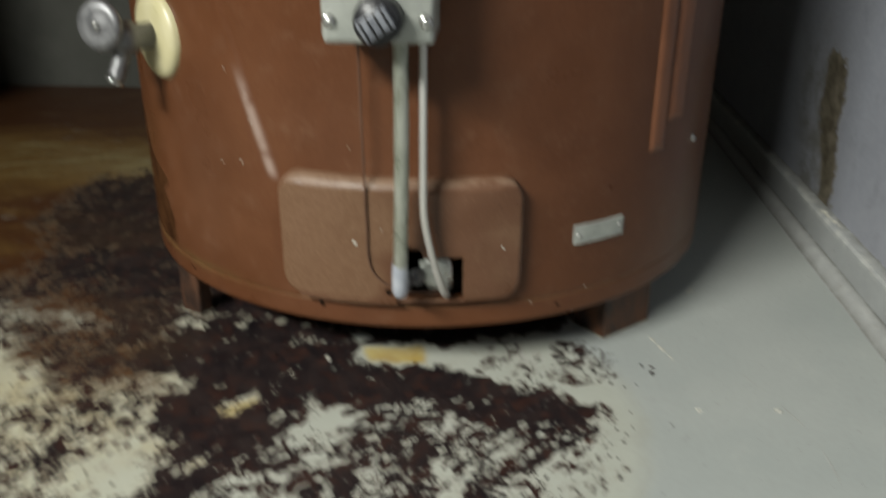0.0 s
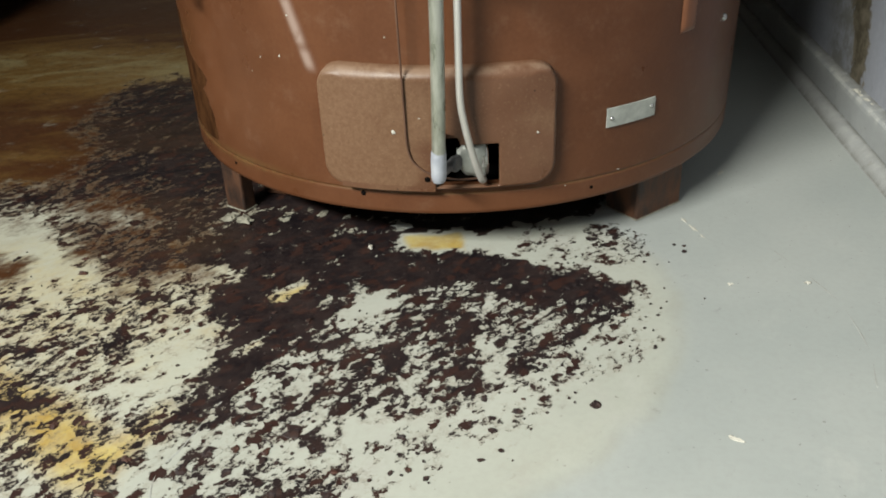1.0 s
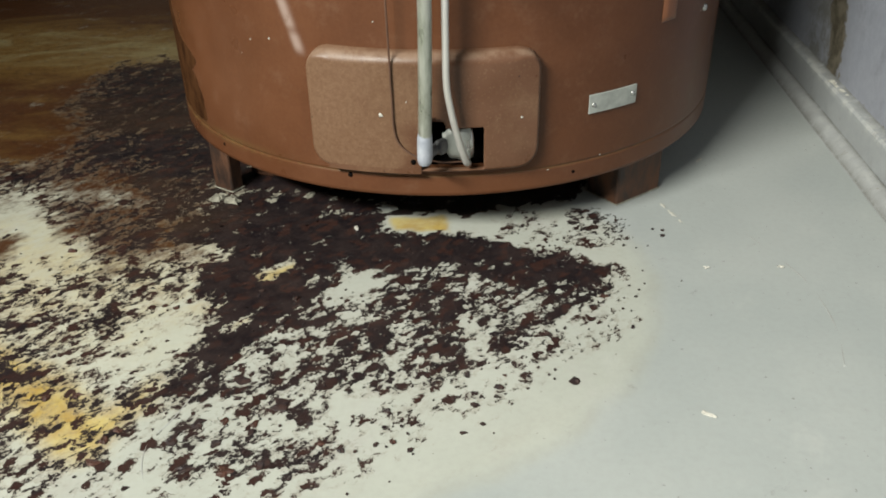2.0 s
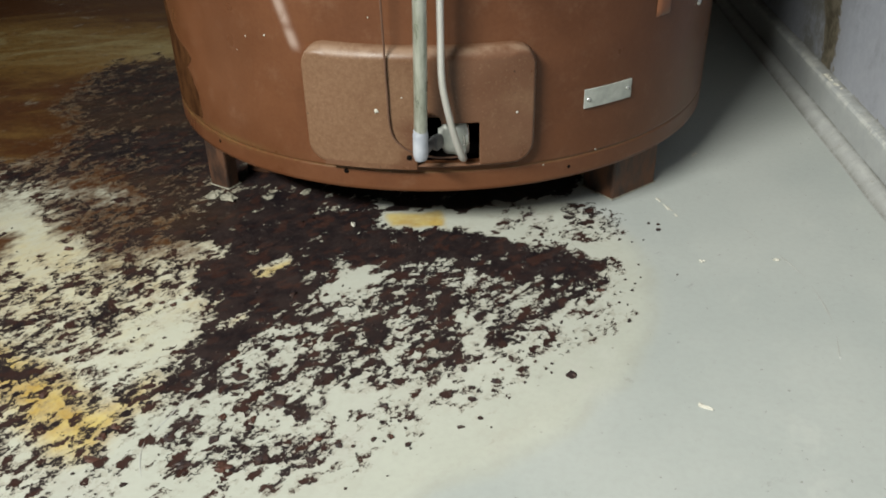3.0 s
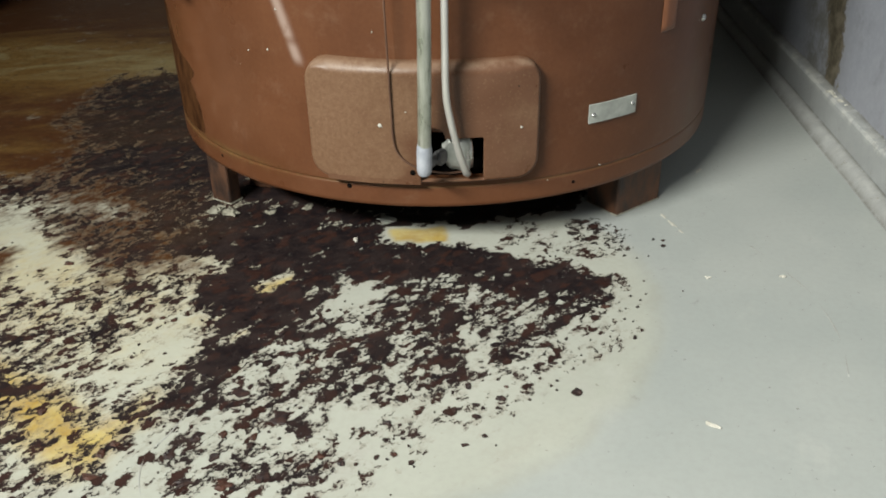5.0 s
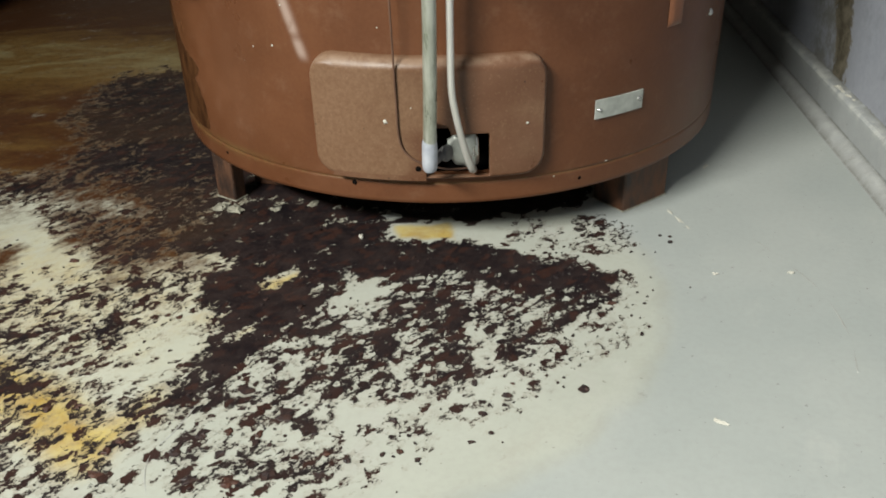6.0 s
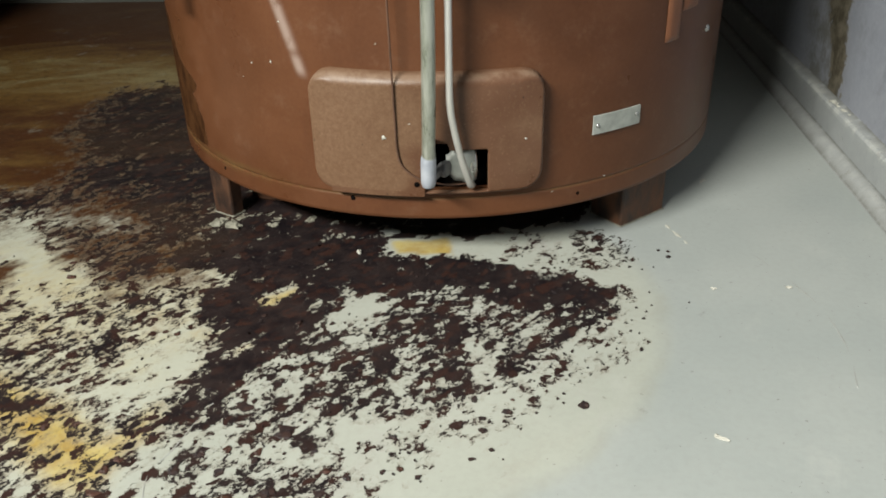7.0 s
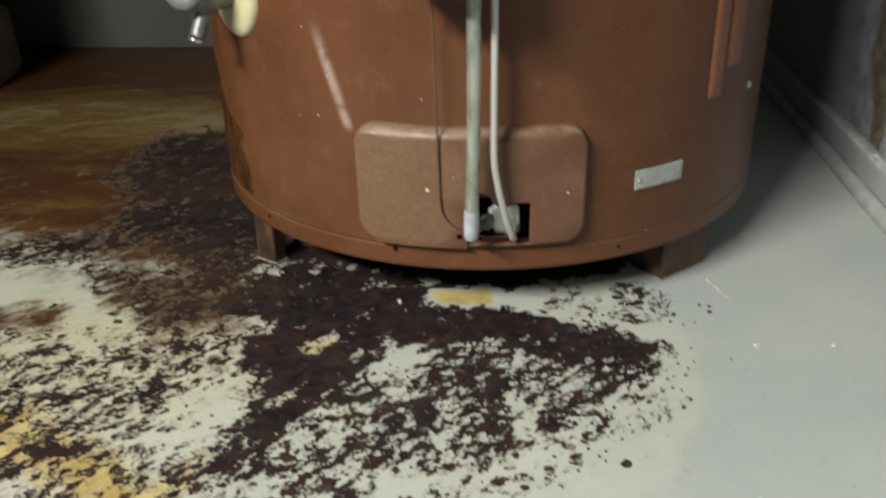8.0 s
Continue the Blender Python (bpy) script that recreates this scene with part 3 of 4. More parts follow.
    damp = np.maximum(damp, spot(x, y, -0.45, -0.2, 0.4, 0.5, 0, 0.3))
    for name, values in (("dark", dark), ("yellow", yellow), ("brown", brown), ("ochre", ochre), ("damp", damp)):
        set_field(ob, name, np.clip(values, 0, 1))
    return ob


def build_walls():
    # wall beside the tank, with a ragged place where the paint has come off
    ys = np.concatenate([np.linspace(Y_FRONT, -0.6, 8)[:-1], np.arange(-0.6, 0.70, 0.012), [0.78]])
    zs = np.concatenate([np.arange(0, 0.7, 0.012), np.linspace(0.7, Z_TOP, 8)])
    bm = bmesh.new()
    grid = [[bm.verts.new((WALL_X, y, z)) for y in ys] for z in zs]
    for a, b in zip(grid, grid[1:]):
        for k in range(len(ys) - 1):
            bm.faces.new((a[k], a[k + 1], b[k + 1], b[k]))
    back = [bm.verts.new((WALL_X + 0.12, y, z)) for y, z in ((ys[0], 0), (ys[-1], 0), (ys[-1], Z_TOP), (ys[0], Z_TOP))]
    bm.faces.new(back)
    wall = tagged(part("wall_east", bm, MAT_WALL, smooth=False), "blue-grey painted wall with a peeled strip above the curb", "wall", kind="structure")
    c = coords(wall)
    mid = 0.022 + 0.24 * (c[:, 2] - 0.05) + 0.006 * np.sin(c[:, 2] * 60)
    wide = 0.016 + 0.012 * soft(c[:, 2], 0.06, 0.14)
    peeled = (1 - soft(np.abs(c[:, 1] - mid - 0.010), wide * 0.1, wide * 2.1)) * (1 - soft(c[:, 2], 0.19, 0.225))
    low = (1 - soft(c[:, 2], 0.044, 0.056)) * (c[:, 1] < 0.03) * (c[:, 1] > -0.2) * 0.5
    set_field(wall, "grime", (1 - soft(np.abs(c[:, 1] - mid - 0.06), 0.02, 0.09)) * (1 - soft(c[:, 2], 0.16, 0.26)))
    set_field(wall, "peeled", np.clip(np.maximum(peeled, low), 0, 1))
    tagged(part("wall_north", box(X_LEFT - 0.1, BACK_Y, 0, WALL_X, BACK_Y + 0.1, Z_TOP), MAT_BACK, smooth=False), "grey back wall with its shade put into the colour", "wall", kind="structure")
    # the next three are out of view, added as bounce surfaces
    tagged(part("wall_west", box(X_LEFT - 0.1, Y_FRONT, 0, X_LEFT, BACK_Y, Z_TOP), MAT_SIDE, smooth=False), "unseen pale side wall, added to close the room and bounce light", "wall", kind="structure")
    tagged(part("wall_south", box(X_LEFT - 0.1, Y_FRONT - 0.1, 0, WALL_X + 0.1, Y_FRONT, Z_TOP), MAT_SIDE, smooth=False), "unseen pale front wall, added to close the room and bounce light", "wall", kind="structure")
    tagged(part("ceiling", box(X_LEFT - 0.1, Y_FRONT - 0.1, Z_TOP, WALL_X + 0.1, BACK_Y + 0.1, Z_TOP + 0.1), MAT_CEILING, smooth=False), "unseen white ceiling, added to close the room and bounce light", "ceiling", kind="structure")


def strip_along_wall(profile, name, material, label, jitter, dirt, worn):
    """A base strip: an (x, z) profile drawn along the wall, a little uneven."""
    bm = bmesh.new()
    ys = np.arange(-2.6, BACK_Y - 0.002, 0.02)
    rows = []
    for k, y in enumerate(ys):
        row = []
        for i, (px, pz) in enumerate(profile):
            n = noise.noise_vector(Vector((y * 14, i * 0.7, 2.2)))
            row.append(bm.verts.new((px + jitter * n.x * (px < WALL_X), y, max(pz + jitter * n.y * (pz > 0), 0))))
        rows.append(row)
    for a, b in zip(rows, rows[1:]):
        for i in range(len(profile) - 1):
            bm.faces.new((a[i], a[i + 1], b[i + 1], b[i]))
    bmesh.ops.recalc_face_normals(bm, faces=bm.faces)
    ob = tagged(part(name, bm, material, smooth=name == "trim"), label, "skirting", kind="structure")
    set_field(ob, "dirt", np.tile(dirt, len(ys)))
    set_field(ob, "worn", np.tile(worn, len(ys)))
    return ob


floor = build_floor()
build_walls()
strip_along_wall([(0.441, 0.001), (0.4285, 0.001), (0.4282, 0.0115), (0.4280, 0.0140), (0.4275, 0.0380), (0.4278, 0.0425), (0.4300, 0.0450), (0.4380, 0.0467), (0.441, 0.0475)],
                 "baseboard", MAT_CURB, "low grey painted curb along the wall foot", 0.0004,
                 (0, 1, 0.8, 0.1, 0, 0, 0, 0.5, 1), (0, 0, 0, 0, 0.1, 0.8, 1.0, 0.3, 0))
strip_along_wall([(0.430, 0.0120), (0.4275, 0.0120), (0.4250, 0.0116), (0.4210, 0.0096), (0.4175, 0.0062), (0.4155, 0.0022), (0.4146, 0.0004), (0.4128, 0.0002)],
                 "trim", MAT_BEAD, "rounded grey bead between curb and floor", 0.0006,
                 (0.8, 0.5, 0.1, 0, 0.1, 0.4, 0.7, 0), (0, 0, 0.2, 0.3, 0.1, 0, 0, 0))


# ---------------------------------------------------------------- water heater
OPEN_T, OPEN_Z = (-0.9, 9.4), (0.0778, 0.1165)     # burner opening, degrees and heights
COVER_T, COVER_Z = (-19.8, 18.8), (0.0745, 0.1795)


def jacket_radius(deg, z):
    """The sheet jacket: a rolled bottom ring, a faint seam, and a crease beside the access cover."""
    r = R - 0.0011 * math.exp(-((z - 0.0685) / 0.0008) ** 2)
    # the front is pushed in a little right of a slanting crease
    mid = -20.6 - 5.2 * (z - 0.174) / 0.075
    u = radians(deg - mid) * R / 0.0016
    fade = min(max((z - 0.164) / 0.012, 0), 1) * min(max((0.36 - z) / 0.1, 0), 1)
    return r + fade * (0.0008 * math.exp(-u * u / 4) - 0.0026 / (1 + math.exp(-u)) * math.exp(-max(u, 0) / 22))


def build_jacket(parent):
    degs = np.concatenate([np.arange(-75, -30, 0.75), np.arange(-30, 30, 0.3), np.arange(30, 75, 0.75), np.arange(75, 285, 2.5)])
    zs = np.concatenate([[RIM, RIM + 0.0006], np.arange(0.053, 0.0655, 0.003), np.arange(0.066, 0.0715, 0.0009), np.arange(0.0725, 0.33, 0.0024), np.linspace(0.34, 1.40, 24)])
    bm = bmesh.new()
    grid = [[bm.verts.new(around(d, jacket_radius(d, z) - (0.001 if z == RIM else 0), z)) for d in degs] for z in zs]
    n = len(degs)
    for k in range(len(zs) - 1):
        for i in range(n):
            d, z = degs[i] + 0.15, 0.5 * (zs[k] + zs[k + 1])
            if OPEN_T[0] + 0.4 < d < OPEN_T[1] + 0.3 and OPEN_Z[0] + 0.001 < z < OPEN_Z[1] + 0.002:
                continue
            j = (i + 1) % n
            bm.faces.new((grid[k][i], grid[k][j], grid[k + 1][j], grid[k + 1][i]))
    bm.faces.new([grid[-1][i] for i in range(n)])
    inner = [bm.verts.new(around(d, R - 0.006, RIM + 0.002)) for d in degs]
    deep = [bm.verts.new(around(d, R - 0.008, RIM + 0.012)) for d in degs]
    for i in range(n):
        j = (i + 1) % n
        bm.faces.new((grid[0][j], grid[0][i], inner[i], inner[j]))
        bm.faces.new((inner[j], inner[i], deep[i], deep[j]))
    bm.faces.new(deep[::-1])
    ob = part("jacket", bm, MAT_JACKET, parent, "glossy brown enamelled sheet jacket, rust-blistered low on one side")
    c = coords(ob)
    deg = np.degrees(np.arctan2(c[:, 0], -c[:, 1]))
    # rust runs down beside the seam, its edge slanting towards the front, with a tongue half way
    front = -49.0 - 15 * soft(c[:, 2], 0.075, 0.20) + 5 * np.exp(-((c[:, 2] - 0.135) / 0.010) ** 2)
    rust = 0.95 * (1 - soft(deg - front, -4, 3)) * soft(deg, -84, -74) * soft(c[:, 2], 0.066, 0.078) * (1 - soft(c[:, 2], 0.175, 0.205))
    set_field(ob, "rust", rust)
    grime = (1 - soft(np.abs(c[:, 2] - 0.0695), 0.001, 0.008)) * (1 - soft(deg, -42, -20))
    set_field(ob, "grime", np.maximum(grime, 0.8 * (1 - soft(np.abs(c[:, 2] - 0.0685), 0.0006, 0.0016))))
    # a pale highlight painted along the crease
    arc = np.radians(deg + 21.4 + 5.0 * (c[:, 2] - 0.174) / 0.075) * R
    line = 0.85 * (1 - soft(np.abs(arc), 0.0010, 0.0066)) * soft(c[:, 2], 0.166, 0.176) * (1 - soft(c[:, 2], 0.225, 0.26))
    set_field(ob, "highlight", line * (1 - 0.6 * (1 - soft(np.abs(c[:, 2] - 0.188), 0.0, 0.006))))
    return ob


def build_cover(parent):
    """Pressed access cover with rounded shoulders and a cut-out for the burner tubes."""
    t0, t1, z0, z1 = COVER_T[0], COVER_T[1], COVER_Z[0], COVER_Z[1]
    width = radians(t1 - t0) * R
    us = np.linspace(-0.002, width + 0.002, 190)
    vs = np.linspace(z0 - 0.002, z1 + 0.002, 96)
    bm = bmesh.new()
    corner = 0.020

    def rise(u, v):
        qx, qz = abs(u - width / 2) - width / 2 + corner, abs(v - (z0 + z1) / 2) - (z1 - z0) / 2 + corner
        d = math.hypot(max(qx, 0), max(qz, 0)) + min(max(qx, qz), 0) - corner
        run = 0.0045 + 0.0075 * min(max((v - z0 - 0.05) / 0.05, 0), 1) * min(max((qz - qx) / 0.015, 0), 1)
        if d > 0:
            return -0.003
        k = min(-d / run, 1)
        return -0.003 + 0.0125 * math.sqrt(max(1 - (1 - k) ** 2, 0))

    grid = [[bm.verts.new(around(t0 + math.degrees(u / R), R + rise(u, v), v)) for u in us] for v in vs]
    for k in range(len(vs) - 1):
        for i in range(len(us) - 1):
            d, z = t0 + math.degrees((us[i] + us[i + 1]) / 2 / R), (vs[k] + vs[k + 1]) / 2
            arch = abs(d - 1.3) < 1.9 * math.sqrt(max(1 - ((z - 0.116) / 0.009) ** 2, 0)) if z > 0.116 else False
            rounded = d > OPEN_T[1] - 0.5 and z > OPEN_Z[1] - 0.003 and (d - OPEN_T[1] + 0.5) / 0.5 + (z - OPEN_Z[1] + 0.003) / 0.003 > 1.2
            if (OPEN_T[0] < d < OPEN_T[1] and OPEN_Z[0] < z < OPEN_Z[1] and not rounded) or arch:
                continue
            bm.faces.new((grid[k][i], grid[k][i + 1], grid[k + 1][i + 1], grid[k + 1][i]))
    rim = [e for e in bm.edges if e.is_boundary]
    made = bmesh.ops.extrude_edge_only(bm, edges=rim)["geom"]
    for v in made:
        if isinstance(v, bmesh.types.BMVert):
            flat = Vector((v.co.x, v.co.y, 0))
            v.co -= flat.normalized() * 0.006
    cover = part("access_cover", bm, MAT_COVER, parent, "dusty brown pressed access cover with a cut-out")
    c = coords(cover)
    out, deg = np.hypot(c[:, 0], c[:, 1]) - R, np.degrees(np.arctan2(c[:, 0], -c[:, 1]))
    set_field(cover, "shoulder", soft(out, 0.001, 0.005) * (1 - soft(out, 0.0072, 0.0094)))
    set_field(cover, "dusty", (1 - soft(deg, -12, 6)))
    # a hole drawn as a disc, black for its inner shade
    part("screw_hole", lathe([(0.0, 0.0003), (0.0023, 0.0003), (0.0026, -0.001)], 16, facing(-2.1, R + 0.0097, 0.0862)), MAT_DARK, cover)
    # lower lip of the left half
    bm = bmesh.new()
    lip = [[bm.verts.new(around(d, R + rr, z)) for d in np.linspace(-16.5, -0.9, 40)] for rr, z in ((0.0, 0.0752), (0.0096, 0.0752), (0.0096, 0.0800))]
    for a, b in zip(lip, lip[1:]):
        for i in range(39):
            bm.faces.new((a[i], a[i + 1], b[i + 1], b[i]))
    part("lip", bm, MAT_COVER, cover, smooth=False)
    return cover


def build_burner(parent):
    pipe = part("burner_tube", tube([around(0.75, 0.316, 0.300), around(0.65, 0.316, 0.22), around(0.4, 0.314, 0.16), around(0.1, 0.311, 0.112)], 0.0054, 18), MAT_PIPE, parent, "aged grey-green aluminium burner tube")
    collar = tube([around(0.1, 0.311, 0.119), around(0.08, 0.311, 0.112), around(0.04, 0.3108, 0.100), around(0.0, 0.3105, 0.0945), around(0.0, 0.3100, 0.0915)], 0.006, 20,
                  radii=[0.0055, 0.0061, 0.0062, 0.0062, 0.0060, 0.0052, 0.0020])
    part("end_fitting", collar, MAT_COLLAR, pipe, "pale bluish rounded end fitting")
    part("inlet_stub", tube([around(0.2, 0.309, 0.0985), around(1.0, 0.301, 0.0985), around(2.2, 0.287, 0.0995)], 0.0040, 16), MAT_FAUCET, pipe)
    nut = lathe([(0.0, 0.0), (0.0062, 0.0), (0.0072, 0.0012), (0.0072, 0.0045), (0.0062, 0.0058), (0.0, 0.0058)], 6, facing(2.0, R + 0.006, 0.0995) @ pose(0, 0, 0, 0, 58, 0))
    part("compression_nut", nut, MAT_FAUCET, pipe, smooth=False)
    # waisted sheet bracket that carries the burner orifice
    bm = bmesh.new()
    n = 16
    rows = []
    for k in range(n + 1):
        u = k / n
        d = 2.6 + 4.7 * u
        half = 0.0125 + 0.0040 * u - 0.0060 * math.exp(-((u - 0.05) / 0.16) ** 2) + 0.0012 * math.sin(9 * u)
        mid = 0.1015 - 0.004 * u
        bulge = 0.004 * math.sin(math.pi * min(u * 1.15, 1))
        rows.append([bm.verts.new(around(d, R + 0.0035 + 0.6 * bulge - 0.003 * (abs(s) / 3) ** 2, mid + half * s / 3)) for s in range(-3, 4)])
    for a, b in zip(rows, rows[1:]):
        for i in range(6):
            bm.faces.new((a[i], b[i], b[i + 1], a[i + 1]))
    made = bmesh.ops.extrude_face_region(bm, geom=bm.faces[:])["geom"]
    for v in made:
        if isinstance(v, bmesh.types.BMVert):
            v.co -= Vector((v.co.x, v.co.y, 0)).normalized() * 0.002
    bmesh.ops.recalc_face_normals(bm, faces=bm.faces)
    bracket = part("burner_bracket", bm, MAT_ZINC, parent, "dull zinc waisted burner bracket")
    cup = lathe([(0.0, -0.004), (0.0142, -0.004), (0.0150, 0.0), (0.0146, 0.0016), (0.013, 0.0022), (0.0, 0.0018)], 32,
                Matrix.Translation(around(7.25, R - 0.0045, 0.0980)) @ pose(0, 0, 0, 0, 90, 12) @ Matrix.Diagonal((1.05, 0.55, 1, 1)))
    part("burner_cup", cup, MAT_STEEL, bracket, "bright steel cup edge")
    part("pilot_tube", tube([around(3.45, 0.309, 0.300), around(3.4, 0.309, 0.24), around(3.35, 0.309, 0.19), around(3.4, 0.3085, 0.160), around(3.9, 0.307, 0.140), around(5.0, 0.303, 0.112), around(6.3, 0.298, 0.0885), around(6.8, 0.291, 0.0835)], 0.0029, 14), MAT_TUBE, parent, "bright aluminium pilot tube")
    part("capillary_wire", tube([around(-5.45, R + 0.0118, 0.300), around(-5.35, R + 0.0118, 0.235), around(-5.2, R + 0.0114, 0.18), around(-5.1, R + 0.0110, 0.14), around(-5.0, R + 0.0110, 0.118), around(-4.4, R + 0.0110, 0.1045), around(-2.8, R + 0.0110, 0.0955), around(-0.6, R + 0.011, 0.0905), around(2.5, R + 0.007, 0.085), around(6, R + 0.003, 0.0835)], 0.00085, 8), MAT_WIRE, parent, "thin brown capillary wire")
    # closed chamber behind the opening, its shade put in as black
    bm = bmesh.new()
    a = [around(d, R - 0.002, z) for d, z in ((-3, 0.075), (12, 0.075), (12, 0.13), (-3, 0.13))]
    b = [around(d, R - 0.10, z) for d, z in ((-3, 0.075), (12, 0.075), (12, 0.13), (-3, 0.13))]
    va, vb = [bm.verts.new(p) for p in a], [bm.verts.new(p) for p in b]
    for i in range(4):
        bm.faces.new((va[i], va[(i + 1) % 4], vb[(i + 1) % 4], vb[i]))
    bm.faces.new(vb)
    part("burner_chamber", bm, MAT_DARK, parent, "burner chamber, coloured black for the shade inside", smooth=False)


def build_valve(parent):
    m = Matrix.Translation(around(-1.6, R, 0))
    body = box(-0.0365, -0.056, 0.288, 0.0365, 0.004, 0.372, 0.004, 3)
    body.transform(m)
    valve = part("gas_valve", body, MAT_VALVE, parent, "pale cast aluminium gas control valve")
    knob_at = m @ Matrix.Translation((0.0015, -0.056, 0.3045)) @ pose(0, 0, 0, 90, 0, 0)
    knob = part("knob", lathe([(0.0, 0.016), (0.0130, 0.016), (0.0150, 0.0145), (0.0160, 0.0), (0.0, 0.0)], 36, knob_at), MAT_KNOB, valve, "round black plastic control knob")
    part("dial_face", lathe([(0.0, 0.0172), (0.0124, 0.0170), (0.0130, 0.0158)], 30, knob_at), MAT_KNOB, knob, "black dial rim")
    grip = box(-0.0072, -0.0108, 0.0150, 0.0072, 0.0108, 0.0235, 0.0012)
    grip.transform(knob_at @ pose(0, 0, 0, 0, 0, -58))
    part("grip", grip, MAT_DIAL, knob, "worn grey ribbed grip")
    for k in range(4):
        rib = box(-0.0066, -0.0088 + 0.0052 * k, 0.0233, 0.0066, -0.0072 + 0.0052 * k, 0.0243, 0.0004, 1)
        rib.transform(knob_at @ pose(0, 0, 0, 0, 0, -58))
        part("rib", rib, MAT_KNOB, knob)
    for x in (-0.031, 0.031):
        part("screw", lathe([(0.0, 0.003), (0.0035, 0.0026), (0.0046, 0.001), (0.0046, 0.0)], 18, m @ Matrix.Translation((x, -0.056, 0.303)) @ pose(0, 0, 0, 90, 0, 0)), MAT_STEEL, valve)


def build_drain(parent):
    at = facing(-46.5, R - 0.001, 0.266)
    flange = part("flange", lathe([(0.0, 0.007), (0.026, 0.007), (0.033, 0.0055), (0.036, 0.002), (0.036, -0.003)], 40, at), MAT_CREAM, parent, "cream plastic round flange")
    part("drain_faucet", lathe([(0.0, 0.0), (0.0105, 0.0), (0.0105, 0.014), (0.0135, 0.016), (0.0135, 0.030), (0.009, 0.033), (0.009, 0.044), (0.0, 0.044)], 20, at @ Matrix.Translation((0, 0, 0.006))), MAT_FAUCET, parent, "grey metal drain faucet body")
    spout = tube([at @ Vector((0, -0.002, 0.026)), at @ Vector((0.001, -0.014, 0.033)), at @ Vector((0.002, -0.030, 0.041))], 0.0065, 16)
    part("spout", spout, MAT_FAUCET, parent, "short grey hose spout")
    part("spout_tip", lathe([(0.0, 0.0), (0.0062, 0.0), (0.0070, 0.0012), (0.0070, 0.0032), (0.0050, 0.0036), (0.0, 0.0036)], 18,
                            at @ Matrix.Translation((0.002, -0.031, 0.0415)) @ pose(0, 0, 0, 62, 0, 0)), MAT_STEEL, parent, "bright steel spout rim")
    wheel_at = at @ Matrix.Translation((0.002, 0.012, 0.046)) @ pose(0, 0, 0, -8, 34, 0)
    wheel = part("handwheel", lathe([(0.0, -0.004), (0.012, -0.004), (0.0175, -0.002), (0.0195, 0.002), (0.0175, 0.006), (0.012, 0.0050), (0.006, 0.0060), (0.0, 0.0066)], 30, wheel_at), MAT_FAUCET, parent, "round grey metal handwheel")
    part("wheel_screw", lathe([(0.0, 0.0095), (0.0024, 0.0088), (0.0032, 0.0060)], 14, wheel_at), MAT_STEEL, wheel)


def build_leg(parent, x, y, deg, wide, deep=0.040, sealed=True):
    """A short folded steel foot under the rim; (x, y) is the middle of its outer face."""
    bm = box(-wide / 2, -deep, 0.0, wide / 2, 0.0, RIM + 0.006, 0.0022, 2)
    bm.transform(Matrix.Translation((x, y, 0)) @ pose(0, 0, 0, 0, 0, deg + 180))
    leg = part("leg", bm, MAT_LEG, parent, "rusty brown steel foot", smooth=False)
    if not sealed:
        return
    edge = box(-wide / 2 - 0.0008, -deep - 0.001, 0.0002, wide / 2 + 0.0004, 0.0006, 0.0016, 0.0005, 1)
    edge.transform(Matrix.Translation((x, y, 0)) @ pose(0, 0, 0, 0, 0, deg + 180))
    part("foot_edge", edge, MAT_CAULK, leg, "pale dried sealant line round the foot", smooth=False)


def build_plate(parent):
    bm = bmesh.new()
    cols = [[bm.verts.new(around(d, R + rr, z)) for z, rr in ((0.1118, 0.0004), (0.1122, 0.0016), (0.1284, 0.0016), (0.1288, 0.0004))] for d in np.linspace(28.2, 38.4, 14)]
    for a, b in zip(cols, cols[1:]):
        for i in range(3):
            bm.faces.new((a[i], b[i], b[i + 1], a[i + 1]))
    for c in (cols[0], cols[-1]):
        bm.faces.new(c)
    bmesh.ops.recalc_face_normals(bm, faces=bm.faces)
    plate = part("rating_plate", bm, MAT_ZINC, parent, "small dull metal plate with two rivets", smooth=False)
    for d, z in ((29.1, 0.1195), (37.5, 0.1215)):
        part("rivet", lathe([(0.0, 0.0016), (0.0014, 0.0013), (0.0021, 0.0)], 14, facing(d, R + 0.0016, z)), MAT_STEEL, plate)


def build_rim_marks(parent):
    """Small screw holes in the bottom ring: discs coloured black for the shade inside."""
    for d, z, r in ((-13.7, 0.0655, 0.0022), (-44, 0.061, 0.0016), (26, 0.060, 0.0015)):
        part("rim_hole", lathe([(0.0, 0.0003), (r, 0.0003), (r * 1.15, -0.001)], 14, facing(d, R, z)), MAT_DARK, parent)


def build_strips(parent):
    for d0, d1, low in ((43.4, 47.6, 0.176), (48.0, 53.2, 0.199)):
        bm = bmesh.new()
        cols = []
        for k, d in enumerate(np.linspace(d0, d1, 8)):
            u = k / 7
            rr = 0.0004 + 0.0022 * math.sin(math.pi * u) ** 0.25
            cols.append([bm.verts.new(around(d, R + rr * s, z)) for z, s in ((low, 0.0), (low + 0.002, 0.8), (low + 0.006, 1.0), (0.8, 1.0), (1.39, 1.0))])
        for a, b in zip(cols, cols[1:]):
            for i in range(4):
                bm.faces.new((a[i], b[i], b[i + 1], a[i + 1]))
        bmesh.ops.recalc_face_normals(bm, faces=bm.faces)
        part("seam_strip", bm, MAT_STRIP, parent, "orange-brown vertical seam strip")
    part("seam_screw", lathe([(0.0, 0.0026), (0.0022, 0.0022), (0.0034, 0.0006), (0.0036, -0.001)], 16, facing(59.1, R, 0.1725)), MAT_STEEL, parent, "bright round screw head")


